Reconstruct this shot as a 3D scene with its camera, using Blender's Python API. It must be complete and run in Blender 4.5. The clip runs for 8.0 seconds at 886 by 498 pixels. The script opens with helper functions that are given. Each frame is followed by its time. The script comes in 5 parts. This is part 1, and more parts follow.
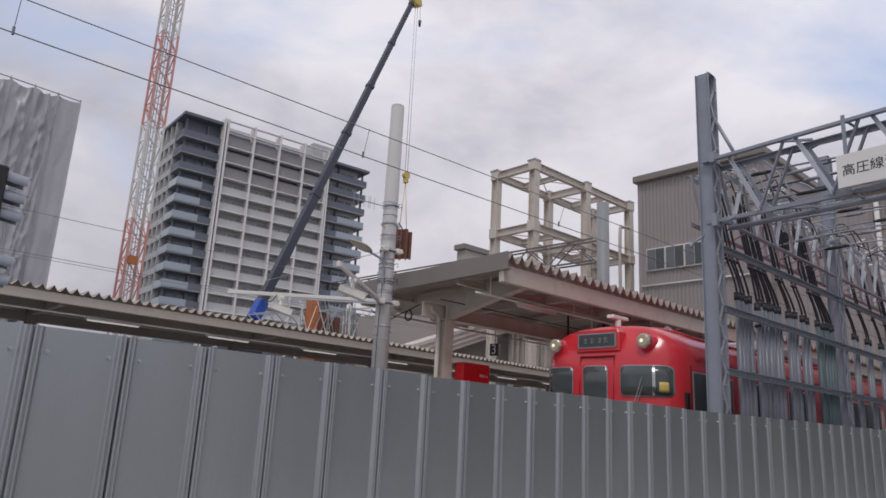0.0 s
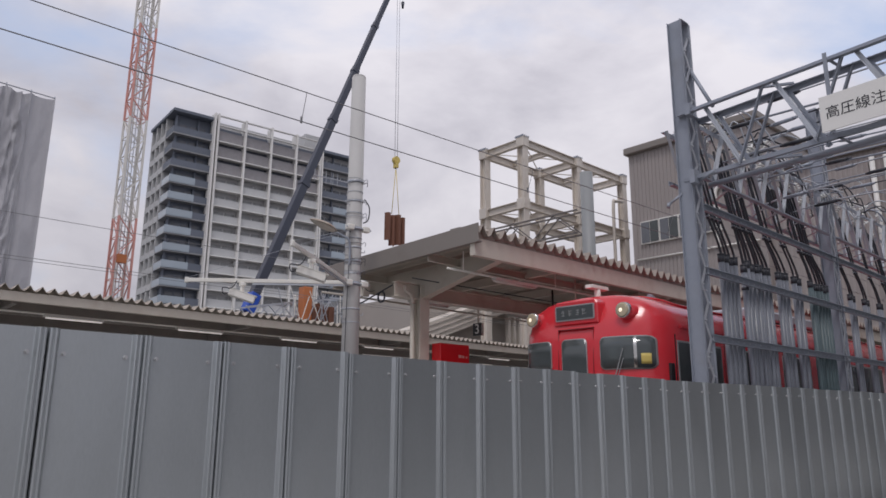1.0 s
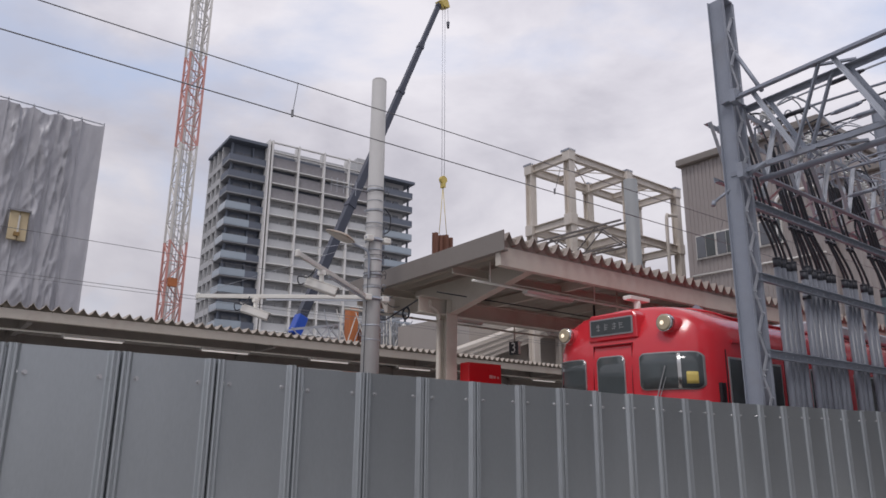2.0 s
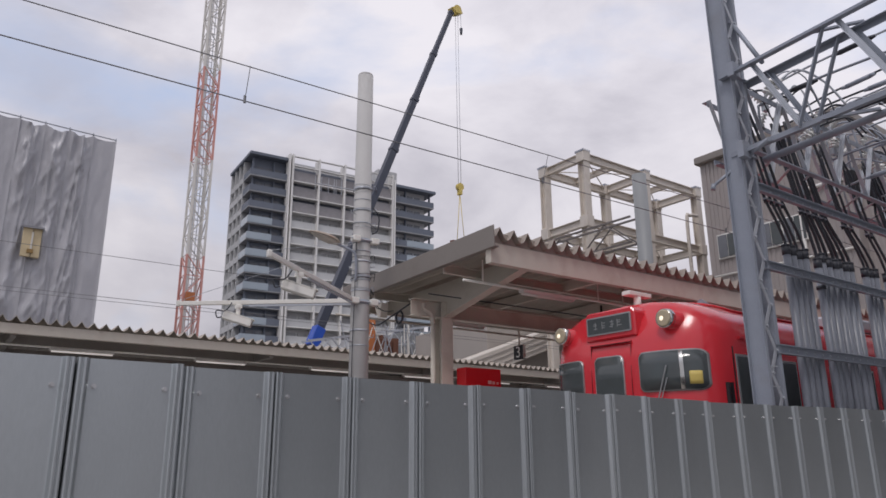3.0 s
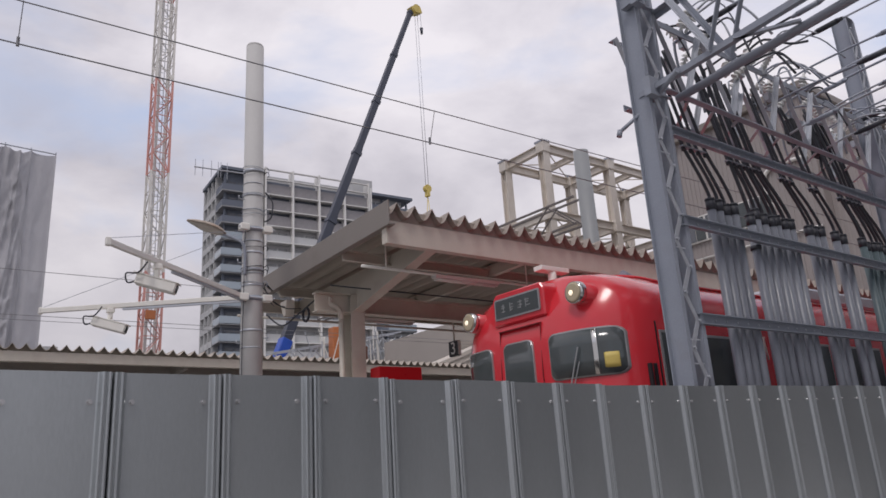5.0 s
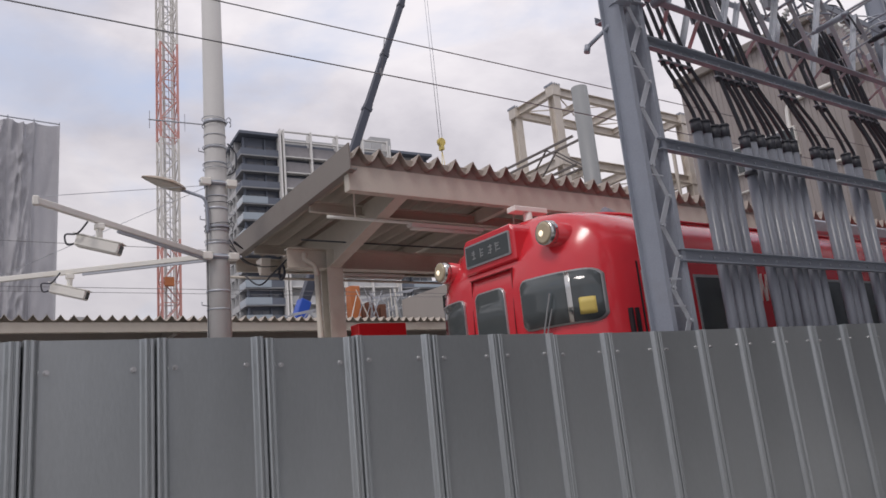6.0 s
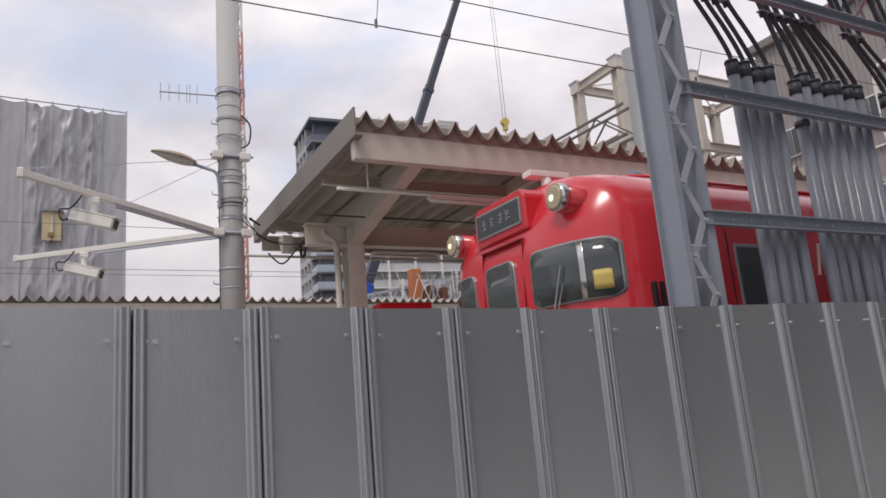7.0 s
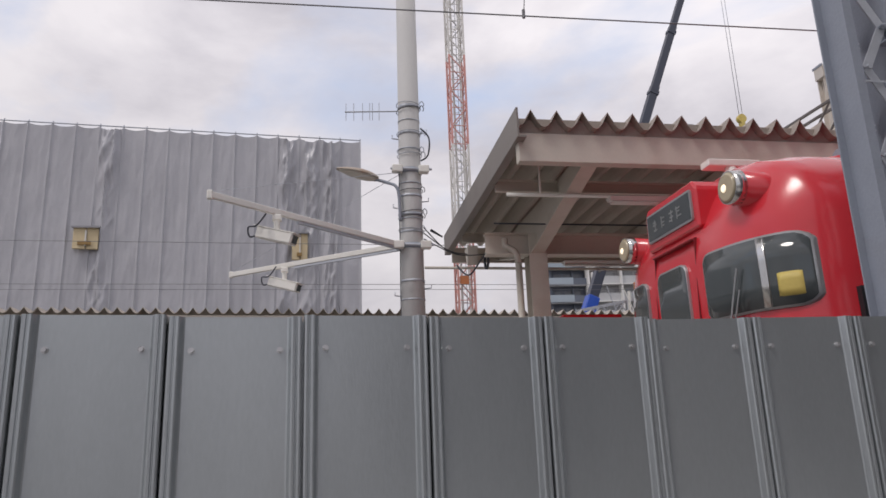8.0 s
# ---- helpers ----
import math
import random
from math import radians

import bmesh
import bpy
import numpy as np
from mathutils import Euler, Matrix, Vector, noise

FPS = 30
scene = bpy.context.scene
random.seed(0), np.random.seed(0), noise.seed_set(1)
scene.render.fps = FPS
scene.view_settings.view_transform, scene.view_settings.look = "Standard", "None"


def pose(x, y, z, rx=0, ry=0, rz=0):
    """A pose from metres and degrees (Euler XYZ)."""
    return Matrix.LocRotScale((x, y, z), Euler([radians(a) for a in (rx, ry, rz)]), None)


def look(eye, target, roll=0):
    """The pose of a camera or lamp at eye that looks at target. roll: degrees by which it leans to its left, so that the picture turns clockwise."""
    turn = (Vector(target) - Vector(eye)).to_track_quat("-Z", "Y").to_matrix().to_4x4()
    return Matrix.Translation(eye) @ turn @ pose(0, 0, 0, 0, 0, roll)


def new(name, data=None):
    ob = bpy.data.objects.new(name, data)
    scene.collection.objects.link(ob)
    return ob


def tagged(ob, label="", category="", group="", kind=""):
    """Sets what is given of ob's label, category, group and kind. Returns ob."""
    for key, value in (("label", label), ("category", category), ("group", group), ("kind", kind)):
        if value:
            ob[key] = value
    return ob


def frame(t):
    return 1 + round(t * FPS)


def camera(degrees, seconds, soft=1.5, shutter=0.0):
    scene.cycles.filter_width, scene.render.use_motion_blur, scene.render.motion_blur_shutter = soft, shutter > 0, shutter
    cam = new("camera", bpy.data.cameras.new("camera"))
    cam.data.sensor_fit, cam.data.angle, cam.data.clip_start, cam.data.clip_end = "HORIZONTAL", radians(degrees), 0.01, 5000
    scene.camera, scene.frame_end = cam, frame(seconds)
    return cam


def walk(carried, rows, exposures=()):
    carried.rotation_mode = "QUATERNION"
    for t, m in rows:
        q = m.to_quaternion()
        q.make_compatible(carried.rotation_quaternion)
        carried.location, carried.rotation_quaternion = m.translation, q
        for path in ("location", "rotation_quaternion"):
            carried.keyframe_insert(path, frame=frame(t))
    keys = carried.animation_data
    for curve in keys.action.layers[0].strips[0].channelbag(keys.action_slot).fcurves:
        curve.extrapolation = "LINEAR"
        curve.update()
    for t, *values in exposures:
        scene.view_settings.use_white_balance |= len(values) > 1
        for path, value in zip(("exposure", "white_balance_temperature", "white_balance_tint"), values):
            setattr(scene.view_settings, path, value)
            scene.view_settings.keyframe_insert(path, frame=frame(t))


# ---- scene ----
cam = camera(63.9, 8.0, soft=1.6)
PATH = [
    (0, (-0.064, 0.332, 1.591), (1.255, 1.755, 2.077), 3.0),
    (0.5, (0.404, 0.413, 1.619), (1.724, 1.821, 2.141), 1.2),
    (1, (0.915, 0.494, 1.581), (2.238, 1.925, 2.03), 0.3),
    (1.5, (1.449, 0.712, 1.609), (2.708, 2.189, 2.093), 0.6),
    (3, (2.843, 1.06, 1.593), (3.978, 2.617, 2.13), -0.4),
    (3.5, (3.212, 1.157, 1.562), (4.34, 2.702, 2.145), -0.0),
    (4, (3.728, 1.306, 1.578), (4.926, 2.815, 2.114), -1.0),
    (4.5, (4.161, 1.406, 1.547), (5.311, 2.931, 2.142), -1.7),
    (5, (4.681, 1.475, 1.554), (5.846, 3.002, 2.11), -3.7),
    (5.2, (4.89, 1.514, 1.565), (6.052, 3.073, 2.033), -5.4),
    (6.3, (5.985, 1.788, 1.574), (7.056, 3.419, 2.016), -5.5),
    (6.5, (6.176, 1.855, 1.552), (7.194, 3.52, 1.99), -5.6),
    (7, (6.644, 1.981, 1.541), (7.586, 3.695, 1.959), -4.9),
    (7.5, (7.129, 2.003, 1.512), (7.961, 3.768, 1.95), -4.0),
    (7.7, (7.274, 2.086, 1.523), (7.913, 3.926, 1.976), -3.9),
    (7.8, (7.331, 2.13, 1.543), (7.837, 4.008, 2.01), -3.2),
    (8, (7.464, 2.191, 1.542), (7.79, 4.101, 2.036), -2.1),
]
walk(cam, [(t, look(eye, target, roll)) for t, eye, target, roll in PATH], [(0.0, -0.12, 6250, 14), (1.5, -0.07, 6250, 14), (3.2, -0.05, 6290, 14.5), (4.2, 0.03, 6330, 15), (5.0, -0.05, 6350, 15), (6.5, 0.13, 6480, 13.5), (7.5, 0.23, 6540, 13.5), (8.0, 0.09, 6450, 13.5)])

# ---- sky and sun ----
SUN_EL, SUN_AZ = 58.0, 215.0  # azimuth in degrees from +x, anticlockwise, of the place the sun stands
world = bpy.data.worlds.new("sky")
scene.world = world
world.use_nodes = True
wn, wl = world.node_tree.nodes, world.node_tree.links
wn.clear()


def wnode(kind, **values):
    n = wn.new(kind)
    for k, v in values.items():
        n.inputs[k].default_value = v
    return n


sky = wn.new("ShaderNodeTexSky")
sky.sky_type, sky.sun_disc = "NISHITA", False
sky.sun_elevation, sky.sun_rotation = radians(SUN_EL), radians(90 - SUN_AZ)
sky.air_density, sky.dust_density = 1.0, 2.0
tex = wn.new("ShaderNodeTexCoord")
stretch = wn.new("ShaderNodeMapping")
stretch.inputs["Scale"].default_value = (1.0, 1.0, 1.9)
stretch.inputs["Location"].default_value = (1.75, 0.4, 0.9)
wl.new(tex.outputs["Generated"], stretch.inputs["Vector"])
big = wnode("ShaderNodeTexNoise", Scale=2.1, Detail=7.0, Roughness=0.52, Distortion=0.35)
fine = wnode("ShaderNodeTexNoise", Scale=3.4, Detail=9.0, Roughness=0.55, Distortion=0.2)
wl.new(stretch.outputs["Vector"], big.inputs["Vector"])
wl.new(stretch.outputs["Vector"], fine.inputs["Vector"])
cover = wn.new("ShaderNodeValToRGB")
cover.color_ramp.elements[0].position, cover.color_ramp.elements[1].position = 0.30, 0.47
wl.new(big.outputs["Fac"], cover.inputs["Fac"])
cloud = wn.new("ShaderNodeValToRGB")
cr = cloud.color_ramp
cr.elements[0].position, cr.elements[0].color = 0.36, (0.565, 0.55, 0.585, 1)
cr.elements[1].position, cr.elements[1].color = 0.64, (0.84, 0.815, 0.825, 1)
mid = cr.elements.new(0.50)
mid.color = (0.715, 0.695, 0.72, 1)
wl.new(fine.outputs["Fac"], cloud.inputs["Fac"])
dim = wn.new("ShaderNodeMix")
dim.data_type, dim.blend_type = "RGBA", "MIX"
blue = wn.new("ShaderNodeMix")
blue.data_type, blue.blend_type = "RGBA", "ADD"
blue.inputs[0].default_value = 1.0
gain = wn.new("ShaderNodeVectorMath")
gain.operation = "SCALE"
gain.inputs["Scale"].default_value = 0.10
wl.new(sky.outputs["Color"], gain.inputs[0])
wl.new(gain.outputs["Vector"], blue.inputs[6])
blue.inputs[7].default_value = (0.38, 0.40, 0.44, 1)
wl.new(cover.outputs["Color"], dim.inputs[0])
wl.new(blue.outputs[2], dim.inputs[6])
wl.new(cloud.outputs["Color"], dim.inputs[7])
back = wn.new("ShaderNodeBackground")
back.inputs["Strength"].default_value = 1.0
# an overcast sky is dimmer towards the horizon and brighter towards the open east
apart = wn.new("ShaderNodeSeparateXYZ")
wl.new(tex.outputs["Generated"], apart.inputs[0])
rise = wn.new("ShaderNodeMapRange")
rise.inputs[1].default_value, rise.inputs[2].default_value = 0.05, 0.50
rise.inputs[3].default_value, rise.inputs[4].default_value = 0.75, 1.04
wl.new(apart.outputs["Z"], rise.inputs[0])
east = wn.new("ShaderNodeMapRange")
east.inputs[1].default_value, east.inputs[2].default_value = -0.4, 1.0
east.inputs[3].default_value, east.inputs[4].default_value = 0.92, 1.08
wl.new(apart.outputs["X"], east.inputs[0])
both = wn.new("ShaderNodeMath")
both.operation = "MULTIPLY"
wl.new(rise.outputs[0], both.inputs[0])
wl.new(east.outputs[0], both.inputs[1])
graded = wn.new("ShaderNodeVectorMath")
graded.operation = "SCALE"
wl.new(dim.outputs[2], graded.inputs[0])
wl.new(both.outputs[0], graded.inputs["Scale"])
wl.new(graded.outputs["Vector"], back.inputs["Color"])
wl.new(back.outputs["Background"], wn.new("ShaderNodeOutputWorld").inputs["Surface"])

sun = new("sun", bpy.data.lights.new("sun", "SUN"))
sun.data.energy, sun.data.angle, sun.data.color = 1.1, radians(14), (1.0, 0.95, 0.88)
ca, sa = math.cos(radians(SUN_AZ)), math.sin(radians(SUN_AZ))
ce, se = math.cos(radians(SUN_EL)), math.sin(radians(SUN_EL))
sun.matrix_world = look((60 * ca * ce, 60 * sa * ce, 60 * se), (0, 0, 0))


# ---- materials ----
def material(name, base, rough=0.6, metal=0.0, vary=0.18, size=1.5, grain=40.0, bump=0.15, dirt=None, dirt_amount=0.35, streak=1.0, coat=0.0, piece=0.06, spec=0.5, dents=0.0):
    """A painted, metal or mineral surface: two scales of tone, streaky dirt, fine relief, and a slight tone of its own for each piece."""
    m = bpy.data.materials.new(name)
    m.use_nodes = True
    n, l = m.node_tree.nodes, m.node_tree.links
    b = n["Principled BSDF"]
    tc = n.new("ShaderNodeTexCoord")
    mp = n.new("ShaderNodeMapping")
    mp.inputs["Scale"].default_value = (1, 1, streak)
    l.new(tc.outputs["Object"], mp.inputs["Vector"])
    info = n.new("ShaderNodeObjectInfo")
    shift = n.new("ShaderNodeVectorMath")
    shift.operation = "MULTIPLY_ADD"
    shift.inputs[1].default_value = (13.0, 7.0, 5.0)
    l.new(info.outputs["Random"], shift.inputs[0])
    l.new(mp.outputs["Vector"], shift.inputs[2])
    n1 = n.new("ShaderNodeTexNoise")
    n1.inputs["Scale"].default_value, n1.inputs["Detail"].default_value, n1.inputs["Roughness"].default_value = size, 5, 0.6
    n2 = n.new("ShaderNodeTexNoise")
    n2.inputs["Scale"].default_value, n2.inputs["Detail"].default_value = grain, 3
    for t in (n1, n2):
        l.new(shift.outputs["Vector"], t.inputs["Vector"])
    tone = n.new("ShaderNodeMath")
    tone.operation = "MULTIPLY_ADD"
    tone.inputs[1].default_value, tone.inputs[2].default_value = vary * 2, 1 - vary
    l.new(n1.outputs["Fac"], tone.inputs[0])
    tone2 = n.new("ShaderNodeMath")
    tone2.operation = "MULTIPLY_ADD"
    tone2.inputs[1].default_value, tone2.inputs[2].default_value = vary * 0.7, 1 - vary * 0.35
    l.new(n2.outputs["Fac"], tone2.inputs[0])
    own = n.new("ShaderNodeMath")
    own.operation = "MULTIPLY_ADD"
    own.inputs[1].default_value, own.inputs[2].default_value = piece * 2, 1 - piece
    l.new(info.outputs["Random"], own.inputs[0])
    mul = n.new("ShaderNodeMath")
    mul.operation = "MULTIPLY"
    l.new(tone.outputs[0], mul.inputs[0])
    l.new(tone2.outputs[0], mul.inputs[1])
    mul2 = n.new("ShaderNodeMath")
    mul2.operation = "MULTIPLY"
    l.new(mul.outputs[0], mul2.inputs[0])
    l.new(own.outputs[0], mul2.inputs[1])
    col = n.new("ShaderNodeVectorMath")
    col.operation = "SCALE"
    col.inputs[0].default_value = base
    l.new(mul2.outputs[0], col.inputs["Scale"])
    out = col.outputs["Vector"]
    if dirt:
        ramp = n.new("ShaderNodeMapRange")
        ramp.inputs[1].default_value, ramp.inputs[2].default_value = 0.52, 0.75
        ramp.inputs[4].default_value = dirt_amount
        l.new(n1.outputs["Fac"], ramp.inputs[0])
        mix = n.new("ShaderNodeMix")
        mix.data_type = "RGBA"
        l.new(ramp.outputs[0], mix.inputs[0])
        l.new(out, mix.inputs[6])
        mix.inputs[7].default_value = (*dirt, 1)
        out = mix.outputs[2]
    l.new(out, b.inputs["Base Color"])
    rr = n.new("ShaderNodeMapRange")
    rr.inputs[3].default_value, rr.inputs[4].default_value = max(0.02, rough - 0.1), min(1, rough + 0.1)
    l.new(n1.outputs["Fac"], rr.inputs[0])
    l.new(rr.outputs[0], b.inputs["Roughness"])
    b.inputs["Metallic"].default_value = metal
    b.inputs["Coat Weight"].default_value = coat
    b.inputs["Coat Roughness"].default_value = 0.15
    b.inputs["Specular IOR Level"].default_value = spec
    if bump:
        bp = n.new("ShaderNodeBump")
        bp.inputs["Strength"].default_value, bp.inputs["Distance"].default_value = bump, 0.01
        l.new(n2.outputs["Fac"], bp.inputs["Height"])
        if dents:
            wide = n.new("ShaderNodeBump")
            wide.inputs["Strength"].default_value, wide.inputs["Distance"].default_value = dents, 0.04
            l.new(n1.outputs["Fac"], wide.inputs["Height"])
            l.new(wide.outputs["Normal"], bp.inputs["Normal"])
        l.new(bp.outputs["Normal"], b.inputs["Normal"])
    return m


def glass(name, tint, rough=0.06):
    """Dark window glass in front of an unlit inside: a glossy dark pane."""
    return material(name, tint, rough=rough, vary=0.25, size=2.0, grain=3, bump=0.0, spec=0.6)


galv = material("galvanised_steel", (0.416, 0.444, 0.460), rough=0.34, metal=0.7, vary=0.18, size=1.3, grain=90, bump=0.05, dirt=(0.30, 0.30, 0.29), dirt_amount=0.35, streak=0.3, piece=0.07, dents=0.12)
bolt_steel = material("bolt_steel", (0.52, 0.52, 0.53), rough=0.3, metal=0.6)
grey_paint = material("grey_painted_steel", (0.295, 0.322, 0.378), rough=0.45, metal=0.1, vary=0.2, size=2.0, grain=50, dirt=(0.20, 0.20, 0.205), dirt_amount=0.45)
grey_light = material("zinc_steel", (0.48, 0.505, 0.55), rough=0.42, metal=0.3, vary=0.15, dirt=(0.2, 0.19, 0.18))
pipe_grey = material("grey_conduit", (0.185, 0.20, 0.235), rough=0.32, vary=0.2, size=1.0, streak=0.3)
pipe_green = material("dark_teal_conduit", (0.085, 0.125, 0.138), rough=0.42, vary=0.12, size=1.0, streak=0.3)
rubber = material("black_rubber", (0.036, 0.039, 0.050), rough=0.5, vary=0.2)
insulator = material("white_porcelain", (0.74, 0.74, 0.72), rough=0.25, vary=0.1)
platform_mat = material("pale_platform_concrete", (0.60, 0.59, 0.56), rough=0.85, vary=0.12, size=1.5, grain=40, bump=0.2)
concrete = material("spun_concrete", (0.49, 0.485, 0.475), rough=0.75, vary=0.14, size=2.5, grain=60, bump=0.25, dirt=(0.45, 0.44, 0.42), dirt_amount=0.35, streak=0.4)
steel_pole = material("grey_pole", (0.28, 0.293, 0.30), rough=0.5, vary=0.1, streak=0.3)
beige = material("beige_painted_steel", (0.60, 0.555, 0.485), rough=0.55, vary=0.13, size=1.4, dirt=(0.34, 0.26, 0.21), dirt_amount=0.45)
beige_light = material("cream_painted_steel", (0.66, 0.61, 0.55), rough=0.55, vary=0.1, size=1.0, dirt=(0.36, 0.30, 0.22), dirt_amount=0.5)
corrugated = material("corrugated_sheet", (0.47, 0.42, 0.36), rough=0.6, vary=0.2, size=1.2, dirt=(0.25, 0.215, 0.19), dirt_amount=0.5, streak=0.5)
# Dirty brown, darkened further to carry the shade under the low roof.
sheet_top = material("weathered_roof_edge", (0.30, 0.28, 0.26), rough=0.6, vary=0.2, dirt=(0.12, 0.11, 0.1), dirt_amount=0.5)
edge_brown = material("weathered_brown_edge", (0.33, 0.285, 0.25), rough=0.65, vary=0.3, size=3.0, dirt=(0.18, 0.14, 0.12), dirt_amount=0.5)
fascia_grey = material("taupe_fascia", (0.255, 0.23, 0.21), rough=0.5, vary=0.1, dirt=(0.15, 0.13, 0.12))
red = material("red_train_paint", (0.66, 0.030, 0.044), rough=0.22, vary=0.06, size=0.8, grain=6, bump=0.015, coat=0.5, piece=0.0, dirt=(0.40, 0.02, 0.025), dirt_amount=0.3)
pane = glass("dark_glass", (0.07, 0.082, 0.085), 0.05)
gasket = material("grey_gasket", (0.42, 0.43, 0.44), rough=0.35, metal=0.5)
chrome = material("chrome", (0.6, 0.6, 0.58), rough=0.18, metal=1.0, bump=0.0)
white_plastic = material("white_plastic", (0.86, 0.845, 0.79), rough=0.35, vary=0.08, dirt=(0.62, 0.57, 0.49), dirt_amount=0.4)
white_paint = material("white_paint", (0.78, 0.77, 0.74), rough=0.45, vary=0.06, dirt=(0.5, 0.47, 0.42), dirt_amount=0.3)
black_paint = material("black_paint", (0.02, 0.02, 0.024), rough=0.45)
navy_board = material("dark_board", (0.045, 0.055, 0.068), rough=0.45)
yellow = material("yellow_paint", (0.66, 0.52, 0.14), rough=0.5, dirt=(0.4, 0.25, 0.06))
tarp_yellow = material("faded_yellow_board", (0.62, 0.51, 0.32), rough=0.7, vary=0.25, dirt=(0.5, 0.42, 0.28))
net = material("grey_scaffold_sheet", (0.445, 0.445, 0.475), rough=0.36, vary=0.10, size=0.9, grain=9, bump=0.6, dirt=(0.50, 0.50, 0.51), dirt_amount=0.3, piece=0.04)
blue_paint = material("blue_crane_paint", (0.02, 0.09, 0.50), rough=0.4)
boom_navy = material("dark_navy_boom", (0.05, 0.058, 0.085), rough=0.4, vary=0.1)
rust = material("rusty_steel", (0.19, 0.085, 0.055), rough=0.8, vary=0.3, size=0.8, dirt=(0.09, 0.05, 0.04), dirt_amount=0.6)
orange = material("orange_paint", (0.50, 0.17, 0.06), rough=0.5)
mast_red = material("red_mast_paint", (0.64, 0.31, 0.27), rough=0.5)
mast_white = material("white_mast_paint", (0.70, 0.68, 0.64), rough=0.5)
# Dark and blue tower greys lean bluer to carry distance haze.
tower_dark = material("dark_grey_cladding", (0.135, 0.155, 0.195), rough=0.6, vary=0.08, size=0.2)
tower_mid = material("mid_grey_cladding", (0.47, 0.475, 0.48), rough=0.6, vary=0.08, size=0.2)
tower_white = material("pale_concrete_frame", (0.74, 0.73, 0.71), rough=0.6, vary=0.06, size=0.2)
tower_glass = material("grey_balcony_glass", (0.50, 0.51, 0.515), rough=0.22, vary=0.1, size=0.3, bump=0)
tower_blue = material("blue_grey_balcony_glass", (0.36, 0.42, 0.475), rough=0.18, vary=0.1, size=0.3, bump=0)
screen_brown = material("grey_brown_screen", (0.26, 0.25, 0.26), rough=0.5, vary=0.25, size=0.8, grain=3)
# Slab colour darkened below tower_mid to hold the shade between balconies.
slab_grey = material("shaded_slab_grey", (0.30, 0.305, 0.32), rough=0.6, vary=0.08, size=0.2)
# Paler than tower_window, for the windows of the middle bays.
recess_window = material("pale_curtained_window", (0.33, 0.335, 0.34), rough=0.2, vary=0.35, size=0.7, bump=0)
tower_window = material("flat_window", (0.15, 0.16, 0.18), rough=0.15, vary=0.3, size=0.6, bump=0)
cladding = material("beige_ribbed_cladding", (0.37, 0.335, 0.325), rough=0.6, vary=0.07, size=0.3, dirt=(0.30, 0.27, 0.25), streak=0.3)
plaster = material("beige_render", (0.42, 0.385, 0.355), rough=0.8, vary=0.1, size=0.3, dirt=(0.24, 0.215, 0.19), streak=0.4)
asphalt = material("pale_worn_asphalt", (0.17, 0.165, 0.16), rough=0.9, vary=0.3, size=0.6, grain=80, bump=0.5)
ballast = material("track_ballast", (0.40, 0.385, 0.355), rough=0.95, vary=0.4, size=3, grain=25, bump=0.9)
street_wall = material("street_wall", (0.26, 0.255, 0.25), rough=0.85, vary=0.2, size=0.4)
tube_light = material("fluorescent_cover", (0.75, 0.74, 0.70), rough=0.35, vary=0.04)
wire_mat = material("wire", (0.20, 0.20, 0.21), rough=0.5, metal=0.4, bump=0)
amber = material("lamp_lens", (0.46, 0.39, 0.27), rough=0.12, vary=0.15, size=12, bump=0)
paving = material("pale_paving", (0.36, 0.355, 0.34), rough=0.85, vary=0.15, size=0.8, grain=50, bump=0.3)
hazard = material("red_stripe", (0.5, 0.05, 0.05), rough=0.5)


def lamp_material(name, colour, strength):
    m = material(name, colour, rough=0.2, bump=0)
    b = m.node_tree.nodes["Principled BSDF"]
    b.inputs["Emission Color"].default_value = (*colour, 1)
    b.inputs["Emission Strength"].default_value = strength
    return m


tube_on = lamp_material("lit_tube", (1.0, 0.95, 0.88), 0.30)
head_on = lamp_material("lit_headlamp", (1.0, 0.87, 0.65), 0.8)


# ---- mesh helpers ----
def V(*a):
    return Vector(a)


def box(bm, x0, x1, y0, y1, z0, z1):
    vs = [bm.verts.new((x, y, z)) for x in (x0, x1) for y in (y0, y1) for z in (z0, z1)]
    for f in ((0, 1, 3, 2), (4, 6, 7, 5), (0, 4, 5, 1), (2, 3, 7, 6), (0, 2, 6, 4), (1, 5, 7, 3)):
        bm.faces.new([vs[i] for i in f])
    return bm


def axes(p, q, up=(0, 0, 1)):
    d = (Vector(q) - Vector(p)).normalized()
    u = Vector(up)
    if abs(d.dot(u)) > 0.98:
        u = Vector((1, 0, 0)) if abs(d.x) < 0.9 else Vector((0, 1, 0))
    s = d.cross(u).normalized()
    return d, s, s.cross(d).normalized()


def sweep(bm, p, q, outline, up=(0, 0, 1), closed=True, caps=True, turn=0.0):
    """An outline of (side, up) pairs, swept from p to q."""
    d, s, u = axes(p, q, up)
    if turn:
        r = Matrix.Rotation(radians(turn), 3, d)
        s, u = r @ s, r @ u
    rings = [[bm.verts.new(Vector(c) + s * a + u * b) for a, b in outline] for c in (p, q)]
    n = len(outline)
    for i in range(n if closed else n - 1):
        j = (i + 1) % n
        bm.faces.new((rings[0][i], rings[0][j], rings[1][j], rings[1][i]))
    if caps and closed:
        bm.faces.new(rings[0][::-1])
        bm.faces.new(rings[1])
    return bm


def beam(bm, p, q, w, h, up=(0, 0, 1), turn=0.0):
    return sweep(bm, p, q, ((-w / 2, -h / 2), (w / 2, -h / 2), (w / 2, h / 2), (-w / 2, h / 2)), up, turn=turn)


